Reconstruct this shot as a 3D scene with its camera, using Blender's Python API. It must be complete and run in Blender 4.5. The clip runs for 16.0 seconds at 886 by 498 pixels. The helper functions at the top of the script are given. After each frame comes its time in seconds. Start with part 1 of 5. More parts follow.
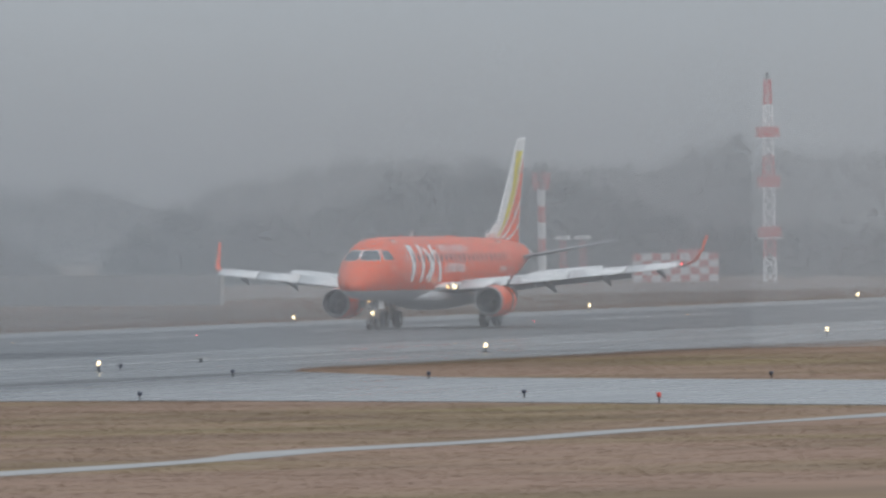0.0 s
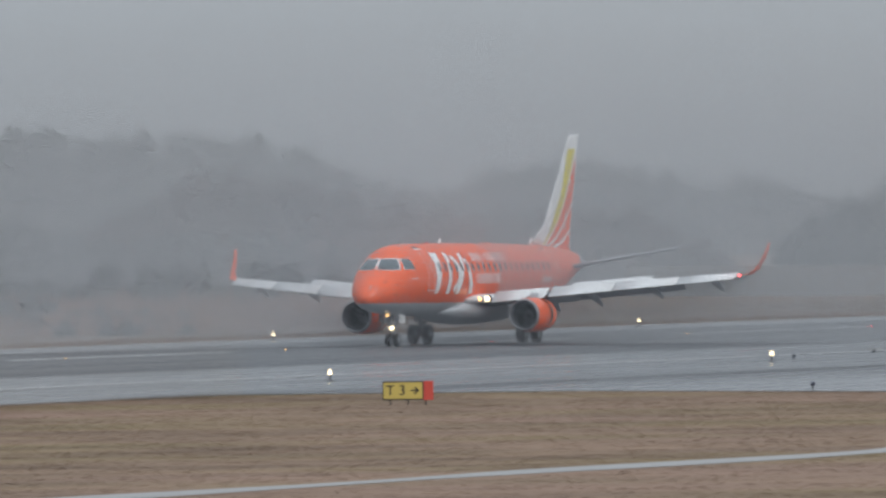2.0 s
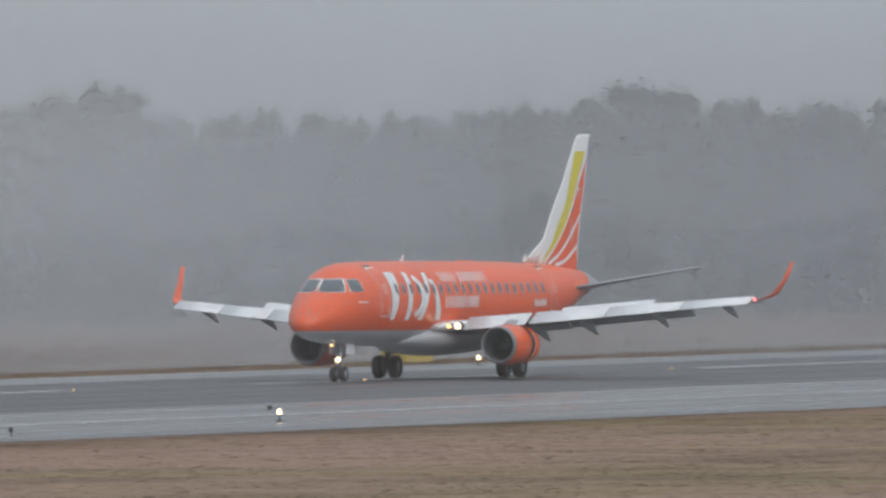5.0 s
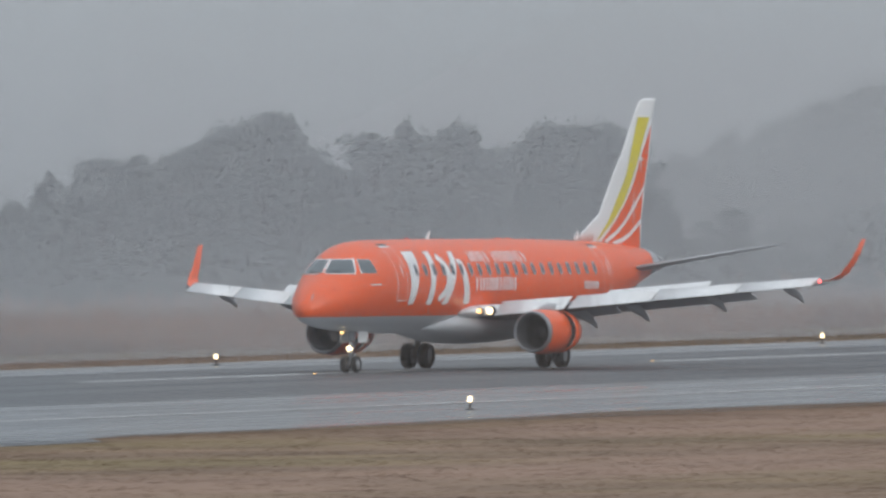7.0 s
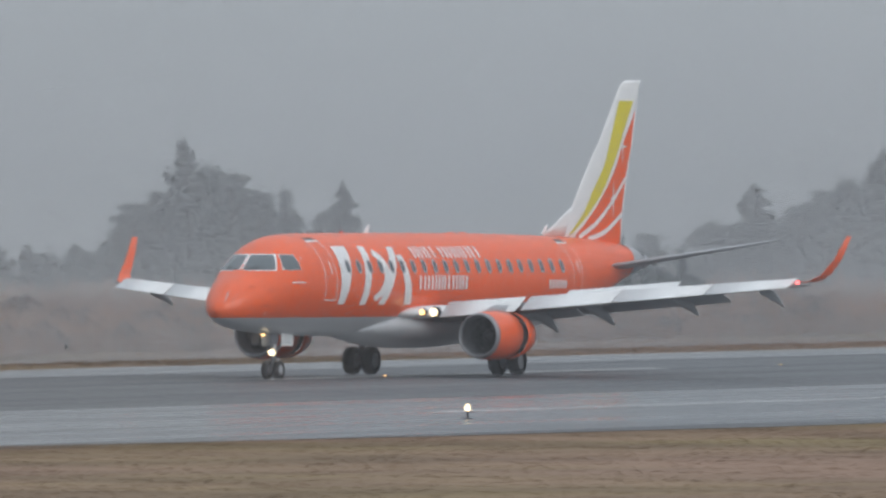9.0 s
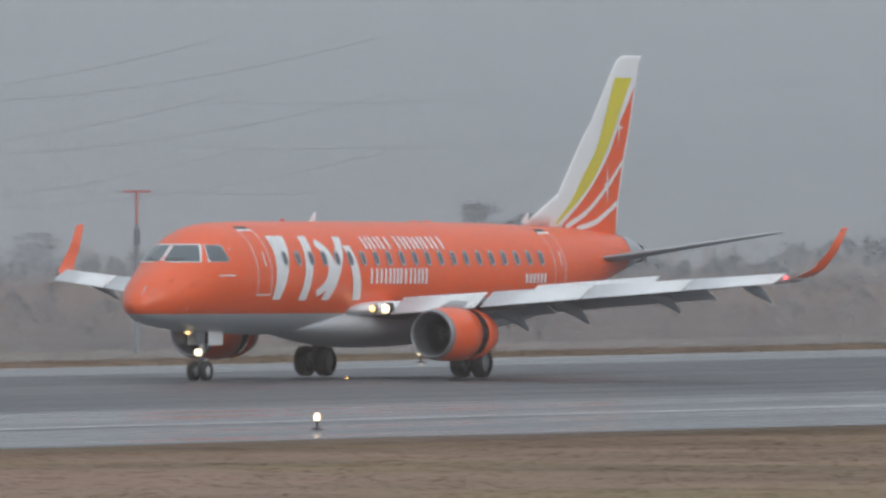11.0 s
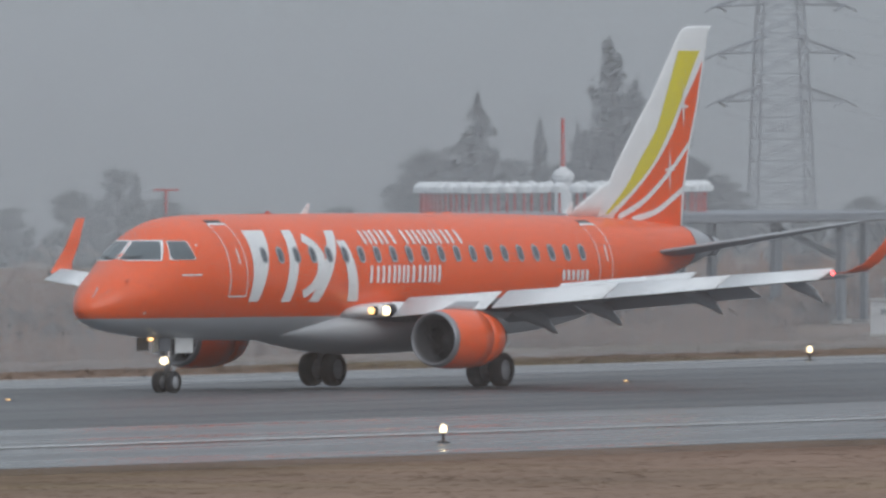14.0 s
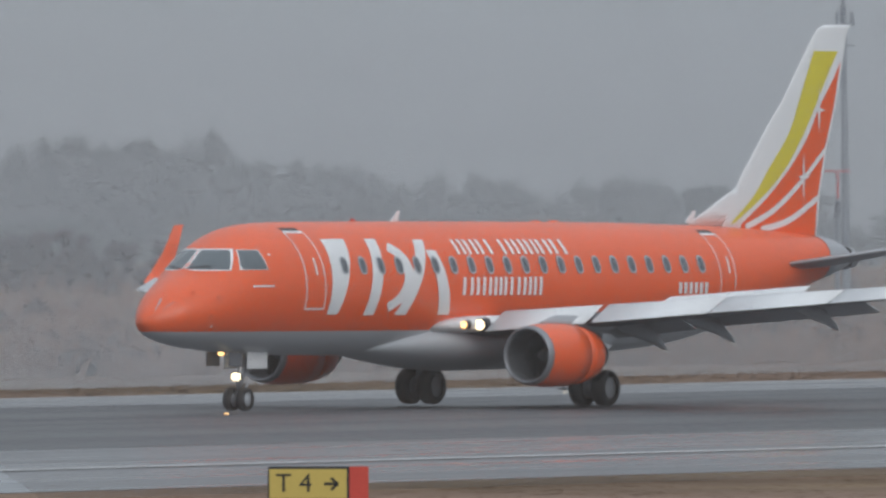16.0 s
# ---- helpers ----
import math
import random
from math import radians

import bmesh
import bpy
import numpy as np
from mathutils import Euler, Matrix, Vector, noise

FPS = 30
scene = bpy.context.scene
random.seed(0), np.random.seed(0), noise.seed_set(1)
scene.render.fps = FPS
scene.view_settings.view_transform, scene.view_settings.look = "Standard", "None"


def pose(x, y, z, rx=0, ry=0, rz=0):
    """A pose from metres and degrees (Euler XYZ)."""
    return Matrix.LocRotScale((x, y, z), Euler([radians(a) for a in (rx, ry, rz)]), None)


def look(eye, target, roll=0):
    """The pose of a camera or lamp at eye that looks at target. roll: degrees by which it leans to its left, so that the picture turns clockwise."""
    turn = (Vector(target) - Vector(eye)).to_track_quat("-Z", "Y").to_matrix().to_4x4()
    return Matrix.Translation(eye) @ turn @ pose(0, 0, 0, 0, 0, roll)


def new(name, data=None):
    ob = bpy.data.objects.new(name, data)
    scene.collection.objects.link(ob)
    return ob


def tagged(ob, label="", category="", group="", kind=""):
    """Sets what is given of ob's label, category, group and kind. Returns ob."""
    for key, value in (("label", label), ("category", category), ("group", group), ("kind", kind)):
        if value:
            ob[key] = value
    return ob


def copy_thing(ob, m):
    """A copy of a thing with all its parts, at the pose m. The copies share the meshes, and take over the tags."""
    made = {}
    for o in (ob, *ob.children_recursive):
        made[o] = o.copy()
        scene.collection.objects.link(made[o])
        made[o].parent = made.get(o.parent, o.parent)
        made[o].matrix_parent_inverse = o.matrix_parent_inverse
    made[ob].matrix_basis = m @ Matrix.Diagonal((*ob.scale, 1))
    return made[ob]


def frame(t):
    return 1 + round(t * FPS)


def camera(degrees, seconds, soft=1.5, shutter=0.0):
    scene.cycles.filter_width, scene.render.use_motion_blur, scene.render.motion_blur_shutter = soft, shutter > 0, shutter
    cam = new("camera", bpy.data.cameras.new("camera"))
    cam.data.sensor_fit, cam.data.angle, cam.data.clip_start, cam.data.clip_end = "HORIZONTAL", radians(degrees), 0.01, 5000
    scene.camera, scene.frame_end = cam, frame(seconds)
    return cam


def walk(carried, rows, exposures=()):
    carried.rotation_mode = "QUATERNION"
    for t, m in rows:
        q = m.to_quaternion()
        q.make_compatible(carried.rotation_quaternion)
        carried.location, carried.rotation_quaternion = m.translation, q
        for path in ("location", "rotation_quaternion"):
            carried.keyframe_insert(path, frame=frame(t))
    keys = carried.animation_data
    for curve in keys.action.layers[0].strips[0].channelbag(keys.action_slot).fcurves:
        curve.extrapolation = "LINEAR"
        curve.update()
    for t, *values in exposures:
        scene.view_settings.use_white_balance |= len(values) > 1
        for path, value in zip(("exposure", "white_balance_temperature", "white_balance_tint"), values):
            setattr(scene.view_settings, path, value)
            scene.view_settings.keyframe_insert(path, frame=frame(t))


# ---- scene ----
# X runs along the runway, Y away from the camera, which stands on a terrace and pans.
EYE = Vector((0.0, 0.0, 8.424))


def aim(pan, tilt, roll):
    a, b = radians(pan), radians(tilt)
    return look(EYE, EYE + Vector((math.sin(a) * math.cos(b), math.cos(a) * math.cos(b), math.sin(b))) * 100, roll)


cam = camera(2.3528, 16.0, soft=2.7, shutter=0.1)
walk(cam, [
    (0.0, aim(74.747, -0.2188, -0.93)),
    (0.5, aim(74.386, -0.2281, -0.93)),
    (1.0, aim(73.974, -0.2247, -0.96)),
    (1.5, aim(73.500, -0.2233, -0.90)),
    (2.0, aim(72.958, -0.2188, -0.75)),
    (2.5, aim(72.424, -0.2117, -0.76)),
    (3.0, aim(71.971, -0.2106, -0.87)),
    (3.5, aim(71.540, -0.2190, -0.83)),
    (5.8, aim(69.090, -0.2225, -0.48)),
    (6.0, aim(68.827, -0.2338, -0.46)),
    (6.5, aim(68.196, -0.2638, -0.37)),
    (7.0, aim(67.685, -0.2896, -0.63)),
    (7.5, aim(67.165, -0.3078, -0.56)),
    (8.0, aim(66.633, -0.3217, -0.46)),
    (8.5, aim(66.039, -0.3235, -0.25)),
    (9.0, aim(65.471, -0.3320, -0.17)),
    (11.5, aim(62.337, -0.3988, 0.05)),
    (12.0, aim(61.699, -0.4054, -0.02)),
    (12.5, aim(61.066, -0.4244, -0.15)),
    (13.0, aim(60.453, -0.4480, -0.37)),
    (13.5, aim(59.925, -0.4619, -0.43)),
    (14.0, aim(59.390, -0.4496, -0.35)),
    (14.5, aim(58.824, -0.4272, -0.33)),
    (15.0, aim(58.194, -0.4138, -0.13)),
    (15.5, aim(57.584, -0.4270, -0.14)),
    (16.0, aim(57.002, -0.4475, -0.04)),
], exposures=[(0, 0.33, 6530, 10), (6, 0.33, 6510, 10), (9, 0.33, 6490, 10), (12, 0.18, 6420, 10), (16, 0.13, 6400, 10)])

# ---- light ----
world = bpy.data.worlds.new("overcast")
scene.world = world
world.use_nodes = True
nt = world.node_tree
bg = nt.nodes["Background"]
sky = nt.nodes.new("ShaderNodeTexSky")
sky.sky_type, sky.sun_disc, sky.sun_elevation, sky.sun_rotation = "NISHITA", False, radians(40), radians(200)
pale = nt.nodes.new("ShaderNodeHueSaturation")
pale.inputs["Saturation"].default_value = 0.12
geo = nt.nodes.new("ShaderNodeTexCoord")
sep = nt.nodes.new("ShaderNodeSeparateXYZ")
ramp = nt.nodes.new("ShaderNodeMapRange")
ramp.inputs["To Min"].default_value, ramp.inputs["To Max"].default_value = 0.314, 1.06
tint = nt.nodes.new("ShaderNodeMix")
tint.data_type, tint.blend_type = "RGBA", "MULTIPLY"
tint.inputs[0].default_value = 1.0
tint.inputs[7].default_value = (0.90, 1.0, 1.10, 1)
both = nt.nodes.new("ShaderNodeMix")
both.data_type = "RGBA"
both.inputs[0].default_value = 0.93
gain = nt.nodes.new("ShaderNodeMix")
gain.data_type, gain.blend_type = "RGBA", "MULTIPLY"
gain.inputs[0].default_value = 1.0
gain.inputs[7].default_value = (0.1, 0.1, 0.1, 1)
ln = nt.links.new
ln(sky.outputs[0], pale.inputs["Color"])
ln(pale.outputs[0], gain.inputs[6])
ln(geo.outputs["Generated"], sep.inputs[0])
ln(sep.outputs[2], ramp.inputs[0])
ln(ramp.outputs[0], tint.inputs[6])
ln(gain.outputs[2], both.inputs[6])
ln(tint.outputs[2], both.inputs[7])
ln(both.outputs[2], bg.inputs[0])
bg.inputs[1].default_value = 1.0
sun = new("sun", bpy.data.lights.new("sun", "SUN"))
sun.data.energy, sun.data.angle, sun.data.color = 0.95, radians(40), (1.0, 0.97, 0.93)
sun.matrix_world = look((0, 0, 80), (60, 120, 0))

# ---- materials ----
def material(name, colour, rough=0.6, metal=0.0, vary=0.12, scale=1.0, fine=14.0, bump=0.0, spec=0.5, stretch=(1, 1, 1), coat=0.0, glow=0.0, island=0.0, leaf=0.0):
    """A surface with broad stains and fine grain, at real-world size (scale: stains per metre)."""
    m = bpy.data.materials.new(name)
    m.use_nodes = True
    n, link = m.node_tree.nodes, m.node_tree.links.new
    b = n["Principled BSDF"]
    b.inputs["Roughness"].default_value, b.inputs["Metallic"].default_value = rough, metal
    b.inputs["Specular IOR Level"].default_value, b.inputs["Coat Weight"].default_value = spec, coat
    b.inputs["Coat Roughness"].default_value = 0.12
    tc, mp = n.new("ShaderNodeTexCoord"), n.new("ShaderNodeMapping")
    mp.inputs["Scale"].default_value = stretch
    link(tc.outputs["Object"], mp.inputs["Vector"])
    big, small = n.new("ShaderNodeTexNoise"), n.new("ShaderNodeTexNoise")
    big.inputs["Scale"].default_value, small.inputs["Scale"].default_value = scale, fine
    big.inputs["Detail"].default_value, small.inputs["Detail"].default_value = 4, 3
    link(mp.outputs[0], big.inputs["Vector"])
    link(mp.outputs[0], small.inputs["Vector"])
    add = n.new("ShaderNodeMath")
    add.operation = "ADD"
    link(big.outputs["Fac"], add.inputs[0])
    link(small.outputs["Fac"], add.inputs[1])
    value = add.outputs[0]
    if island:
        g, mu, su = n.new("ShaderNodeNewGeometry"), n.new("ShaderNodeMath"), n.new("ShaderNodeMath")
        mu.operation, su.operation = "MULTIPLY_ADD", "ADD"
        mu.inputs[1].default_value, mu.inputs[2].default_value = island, -island / 2
        link(g.outputs["Random Per Island"], mu.inputs[0])
        link(mu.outputs[0], su.inputs[0])
        link(value, su.inputs[1])
        value = su.outputs[0]
    ramp = n.new("ShaderNodeMapRange")
    ramp.inputs["From Min"].default_value, ramp.inputs["From Max"].default_value = 0.6, 1.4
    ramp.inputs["To Min"].default_value, ramp.inputs["To Max"].default_value = 1 - vary, 1 + vary
    link(value, ramp.inputs[0])
    mix = n.new("ShaderNodeMix")
    mix.data_type, mix.blend_type = "RGBA", "MULTIPLY"
    mix.inputs[0].default_value, mix.inputs[6].default_value = 1.0, (*colour, 1)
    link(ramp.outputs[0], mix.inputs[7])
    link(mix.outputs[2], b.inputs["Base Color"])
    if bump:
        bp = n.new("ShaderNodeBump")
        bp.inputs["Strength"].default_value, bp.inputs["Distance"].default_value = bump, 0.05
        link(value, bp.inputs["Height"])
        link(bp.outputs[0], b.inputs["Normal"])
    if leaf:
        through_light, blend = n.new("ShaderNodeBsdfTranslucent"), n.new("ShaderNodeMixShader")
        blend.inputs[0].default_value = leaf
        link(mix.outputs[2], through_light.inputs["Color"])
        link(b.outputs[0], blend.inputs[1])
        link(through_light.outputs[0], blend.inputs[2])
        link(blend.outputs[0], n["Material Output"].inputs["Surface"])
    if glow:
        b.inputs["Emission Color"].default_value, b.inputs["Emission Strength"].default_value = (*colour, 1), glow
    return m


def two_tone(m, other, cut):
    """Paint below the height cut, in the thing's own space, takes the other colour."""
    n, link = m.node_tree.nodes, m.node_tree.links.new
    tc, sep, less, mix = n.new("ShaderNodeTexCoord"), n.new("ShaderNodeSeparateXYZ"), n.new("ShaderNodeMath"), n.new("ShaderNodeMix")
    less.operation, mix.data_type = "LESS_THAN", "RGBA"
    less.inputs[1].default_value = cut
    link(tc.outputs["Object"], sep.inputs[0])
    link(sep.outputs[2], less.inputs[0])
    b = n["Principled BSDF"]
    old = b.inputs["Base Color"].links[0].from_socket
    link(less.outputs[0], mix.inputs[0])
    link(old, mix.inputs[6])
    mix.inputs[7].default_value = (*other, 1)
    link(mix.outputs[2], b.inputs["Base Color"])
    return m


ORANGE = material("orange_paint", (0.90, 0.122, 0.024), 0.38, vary=0.06, scale=0.5, fine=6, coat=0.25)
HULL = two_tone(material("hull_paint", (0.90, 0.122, 0.024), 0.38, vary=0.06, scale=0.5, fine=6, coat=0.25), (0.50, 0.53, 0.56), 2.14)
WHITE = material("white_paint", (0.80, 0.81, 0.82), 0.4, vary=0.04, scale=0.7, fine=9)
GREY = material("grey_paint", (0.42, 0.44, 0.47), 0.45, vary=0.08, scale=0.8, fine=8)
# Dark grey; on the wing it carries the underside's shade in the colour.
DARK_GREY = material("dark_grey", (0.16, 0.17, 0.19), 0.55, vary=0.12, scale=0.8, fine=8)
YELLOW = material("yellow_paint", (0.72, 0.62, 0.06), 0.4, vary=0.04)
METAL = material("bare_metal", (0.62, 0.63, 0.65), 0.28, 0.9, vary=0.06)
DARK = material("dark_metal", (0.05, 0.052, 0.058), 0.5, 0.5, vary=0.2, scale=3)
RUBBER = material("tyre_rubber", (0.03, 0.03, 0.032), 0.75, vary=0.2, scale=4, fine=30)
GLASS = material("cockpit_glass", (0.095, 0.12, 0.135), 0.08, vary=0.1, scale=1.5, coat=0.6)
PANE = material("cabin_pane", (0.12, 0.135, 0.155), 0.15, vary=0.15)
LIP = material("dull_lip_metal", (0.30, 0.31, 0.33), 0.42, 0.55, vary=0.10, scale=2)
DUCT = material("duct_grey", (0.13, 0.135, 0.145), 0.55, 0.2, vary=0.12, scale=2)
LAMP = material("lamp_glow", (1.0, 0.80, 0.50), vary=0.0, glow=3.2)
AMBER = material("amber_glow", (1.0, 0.58, 0.22), vary=0.0, glow=3.0)
REDLAMP = material("red_glow", (1.0, 0.08, 0.08), vary=0.0, glow=7.0)
RED = material("red_paint", (0.55, 0.07, 0.05), 0.5, vary=0.1, scale=2)
STEEL = material("galvanised_steel", (0.20, 0.22, 0.25), 0.5, 0.3, vary=0.12, scale=2)
CONCRETE = material("pale_concrete", (0.42, 0.41, 0.39), 0.8, vary=0.15, scale=0.4, fine=6, bump=0.3)
def patched(m, other, scale, share):
    """Broad patches of another colour, for ground where something else grows."""
    n, link = m.node_tree.nodes, m.node_tree.links.new
    tc, big, ramp, mix = n.new("ShaderNodeTexCoord"), n.new("ShaderNodeTexNoise"), n.new("ShaderNodeMapRange"), n.new("ShaderNodeMix")
    big.inputs["Scale"].default_value, big.inputs["Detail"].default_value = scale, 3
    ramp.inputs["From Min"].default_value, ramp.inputs["From Max"].default_value, ramp.inputs["To Max"].default_value = 0.42, 0.62, share
    mix.data_type = "RGBA"
    b = n["Principled BSDF"]
    old = b.inputs["Base Color"].links[0].from_socket
    link(tc.outputs["Object"], big.inputs["Vector"])
    link(big.outputs["Fac"], ramp.inputs[0])
    link(ramp.outputs[0], mix.inputs[0])
    link(old, mix.inputs[6])
    mix.inputs[7].default_value = (*other, 1)
    link(mix.outputs[2], b.inputs["Base Color"])
    return m


GRASS = material("dry_grass", (0.218, 0.152, 0.110), 0.95, vary=0.30, scale=0.09, fine=0.35, spec=0.08)
BLADES = material("grass_blades", (0.225, 0.157, 0.113), 0.95, vary=0.30, scale=0.09, fine=0.35, spec=0.04, island=0.04)
for m_ in (GRASS, BLADES):
    patched(m_, (0.198, 0.156, 0.086), 0.045, 0.8)
    patched(m_, (0.130, 0.094, 0.068), 0.10, 0.65)
    patched(m_, (0.262, 0.176, 0.138), 0.028, 0.7)
DRAIN = material("wet_concrete", (0.21, 0.205, 0.20), 0.4, vary=0.3, scale=0.12, fine=0.9, spec=0.5)
REEDS = patched(material("dry_reeds", (0.272, 0.168, 0.118), 0.95, vary=0.30, scale=0.06, fine=0.4, spec=0.05, island=0.10), (0.140, 0.098, 0.076), 0.035, 0.7)
WET = material("wet_asphalt", (0.122, 0.126, 0.135), 0.22, vary=0.22, scale=0.15, fine=2.5, bump=0.02, spec=0.8, stretch=(0.12, 1, 1))
GROOVED = material("grooved_asphalt", (0.088, 0.091, 0.098), 0.52, vary=0.25, scale=0.2, fine=2.5, bump=0.15, spec=0.36, stretch=(0.08, 1, 1))
def streaked(m, low, high, scale, stretch):
    """Roughness that changes in long streaks, as a film of water does."""
    n, link = m.node_tree.nodes, m.node_tree.links.new
    tc, mp, big, ramp = n.new("ShaderNodeTexCoord"), n.new("ShaderNodeMapping"), n.new("ShaderNodeTexNoise"), n.new("ShaderNodeMapRange")
    mp.inputs["Scale"].default_value = stretch
    big.inputs["Scale"].default_value, big.inputs["Detail"].default_value = scale, 4
    ramp.inputs["From Min"].default_value, ramp.inputs["From Max"].default_value = 0.38, 0.62
    ramp.inputs["To Min"].default_value, ramp.inputs["To Max"].default_value = low, high
    link(tc.outputs["Object"], mp.inputs["Vector"])
    link(mp.outputs[0], big.inputs["Vector"])
    link(big.outputs["Fac"], ramp.inputs[0])
    link(ramp.outputs[0], n["Principled BSDF"].inputs["Roughness"])


streaked(WET, 0.15, 0.42, 0.5, (0.05, 1, 1))
streaked(GROOVED, 0.44, 0.60, 0.35, (0.03, 1, 1))
MARK = material("white_marking", (0.66, 0.66, 0.66), 0.4, vary=0.15, scale=0.5)
FOLIAGE = material("evergreen_leaves", (0.050, 0.064, 0.056), 0.95, vary=0.18, scale=0.10, fine=0.6, spec=0.05, island=0.12, leaf=0.5)
AUTUMN = material("brown_leaves", (0.112, 0.080, 0.064), 0.95, vary=0.22, scale=0.10, fine=0.6, spec=0.05, island=0.15, leaf=0.5)
BARK = material("bark", (0.09, 0.075, 0.065), 0.9, vary=0.3, scale=2, bump=0.4)
SIGN = material("sign_yellow", (0.55, 0.42, 0.11), 0.45, vary=0.06)
BLACK = material("black_paint", (0.02, 0.02, 0.02), 0.5, vary=0.1)
CABIN = material("cabin_white", (0.68, 0.69, 0.70), 0.6, vary=0.1, scale=0.8)


# ---- mesh helpers ----
def obj(name, verts, faces, mat, parent=None, label="", smooth=False):
    me = bpy.data.meshes.new(name)
    me.from_pydata([tuple(map(float, v)) for v in verts], [], [tuple(map(int, q)) for q in faces])
    me.materials.append(mat)
    if smooth:
        me.shade_smooth()
    me.update()
    ob = new(name, me)
    if parent is not None:
        ob.parent = parent
    return tagged(ob, label)


def part(name, bm, mat, parent, label="", smooth=False):
    me = bpy.data.meshes.new(name)
    bm.to_mesh(me)
    bm.free()
    me.materials.append(mat)
    if smooth:
        me.shade_smooth()
    ob = new(name, me)
    if parent is not None:
        ob.parent = parent
    return tagged(ob, label)


def thing(name, label, category, m=None, group="", kind=""):
    ob = new(name)
    if m is not None:
        ob.matrix_basis = m
    return tagged(ob, label, category, group, kind)


def block(size, at=(0, 0, 0), bevel=0.0, turn=None):
    bm = bmesh.new()
    bmesh.ops.create_cube(bm, size=1)
    bmesh.ops.scale(bm, vec=size, verts=bm.verts)
    if bevel:
        bmesh.ops.bevel(bm, geom=bm.edges[:], offset=bevel, segments=2, affect="EDGES")
    if turn is not None:
        bmesh.ops.transform(bm, matrix=turn, verts=bm.verts)
    bmesh.ops.translate(bm, vec=at, verts=bm.verts)
    return bm


def rod(a, b, r0, r1=None, sides=8, bm=None):
    """A tapered rod from a to b."""
    bm = bmesh.new() if bm is None else bm
    a, b = Vector(a), Vector(b)
    m = Matrix.Translation((a + b) / 2) @ (b - a).to_track_quat("Z", "Y").to_matrix().to_4x4()
    bmesh.ops.create_cone(bm, cap_ends=True, segments=sides, radius1=r0, radius2=r0 if r1 is None else r1, depth=(b - a).length, matrix=m)
    return bm


def lathe(profile, axis_point, sides=40, along="x"):
    """Turns a profile of (distance along, radius) about an axis through axis_point."""
    verts, faces = [], []
    px, py, pz = axis_point
    for s, r in profile:
        for k in range(sides):
            t = 2 * math.pi * k / sides
            c, d = r * math.cos(t), r * math.sin(t)
            verts.append((px + s, py + c, pz + d) if along == "x" else (px + c, py + s, pz + d) if along == "y" else (px + c, py + d, pz + s))
    for i in range(len(profile) - 1):
        for k in range(sides):
            q = (k + 1) % sides
            faces.append((i * sides + k, (i + 1) * sides + k, (i + 1) * sides + q, i * sides + q))
    return verts, faces


def leaves(name, verts, normals, mat):
    """One mesh of many three-sided leaves or blades (n x 3 corners), shaded softly by the given directions, towards which they also face."""
    face = np.cross(verts[:, 1] - verts[:, 0], verts[:, 2] - verts[:, 0])
    turned = np.einsum("ij,ij->i", face, normals) < 0
    verts = np.where(turned[:, None, None], verts[:, ::-1], verts)
    n = len(verts)
    me = bpy.data.meshes.new(name)
    me.vertices.add(3 * n)
    me.vertices.foreach_set("co", verts.ravel().astype(np.float32))
    me.loops.add(3 * n)
    me.loops.foreach_set("vertex_index", np.arange(3 * n, dtype=np.int32))
    me.polygons.add(n)
    me.polygons.foreach_set("loop_start", np.arange(0, 3 * n, 3, dtype=np.int32))
    me.polygons.foreach_set("loop_total", np.full(n, 3, dtype=np.int32))
    me.materials.append(mat)
    me.update(calc_edges=True)
    me.shade_smooth()
    soft = normals / np.linalg.norm(normals, axis=1)[:, None]
    me.normals_split_custom_set_from_vertices(np.repeat(soft, 3, 0).tolist())
    return me


def tube(name, points, r, mat, sides=5):
    """One continuous round cable through the points."""
    verts, faces = [], []
    for i, p in enumerate(points):
        d = (points[min(i + 1, len(points) - 1)] - points[max(i - 1, 0)]).normalized()
        u = d.cross(Vector((0, 0, 1))).normalized()
        w = u.cross(d)
        verts += [p + (u * math.cos(2 * math.pi * k / sides) + w * math.sin(2 * math.pi * k / sides)) * r for k in range(sides)]
    n = len(points)
    faces = [(i * sides + k, i * sides + (k + 1) % sides, (i + 1) * sides + (k + 1) % sides, (i + 1) * sides + k) for i in range(n - 1) for k in range(sides)]
    return obj(name, verts, faces, mat)


def smooth_curve(xs, ys, x):
    """Cubic through the given stations."""
    xs, ys = np.asarray(xs, float), np.asarray(ys, float)
    d = np.gradient(ys, xs)
    i = int(np.clip(np.searchsorted(xs, x) - 1, 0, len(xs) - 2))
    w = xs[i + 1] - xs[i]
    t = min(max((x - xs[i]) / w, 0.0), 1.0)
    s = (ys[i + 1] - ys[i]) / w
    d0, d1 = (np.sign(s) * min(abs(v), 2.6 * abs(s)) if v * s > 0 else 0.0 for v in (d[i], d[i + 1]))
    return float((2 * t**3 - 3 * t**2 + 1) * ys[i] + (t**3 - 2 * t**2 + t) * w * d0 + (3 * t**2 - 2 * t**3) * ys[i + 1] + (t**3 - t**2) * w * d1)

# ---- ground, runway, taxiway ----
def lie(bearing, r):
    """Height of the land: a level plateau that falls away far beyond the field."""
    edge = float(np.interp(bearing, (40, 63.9, 64.2, 66.0, 66.3, 68.3, 69.1, 90), (1100, 1100, 1190, 1190, 1330, 1330, 2200, 2200))) if 40 < bearing < 90 else 2200
    return -0.045 * max(0.0, r - edge)


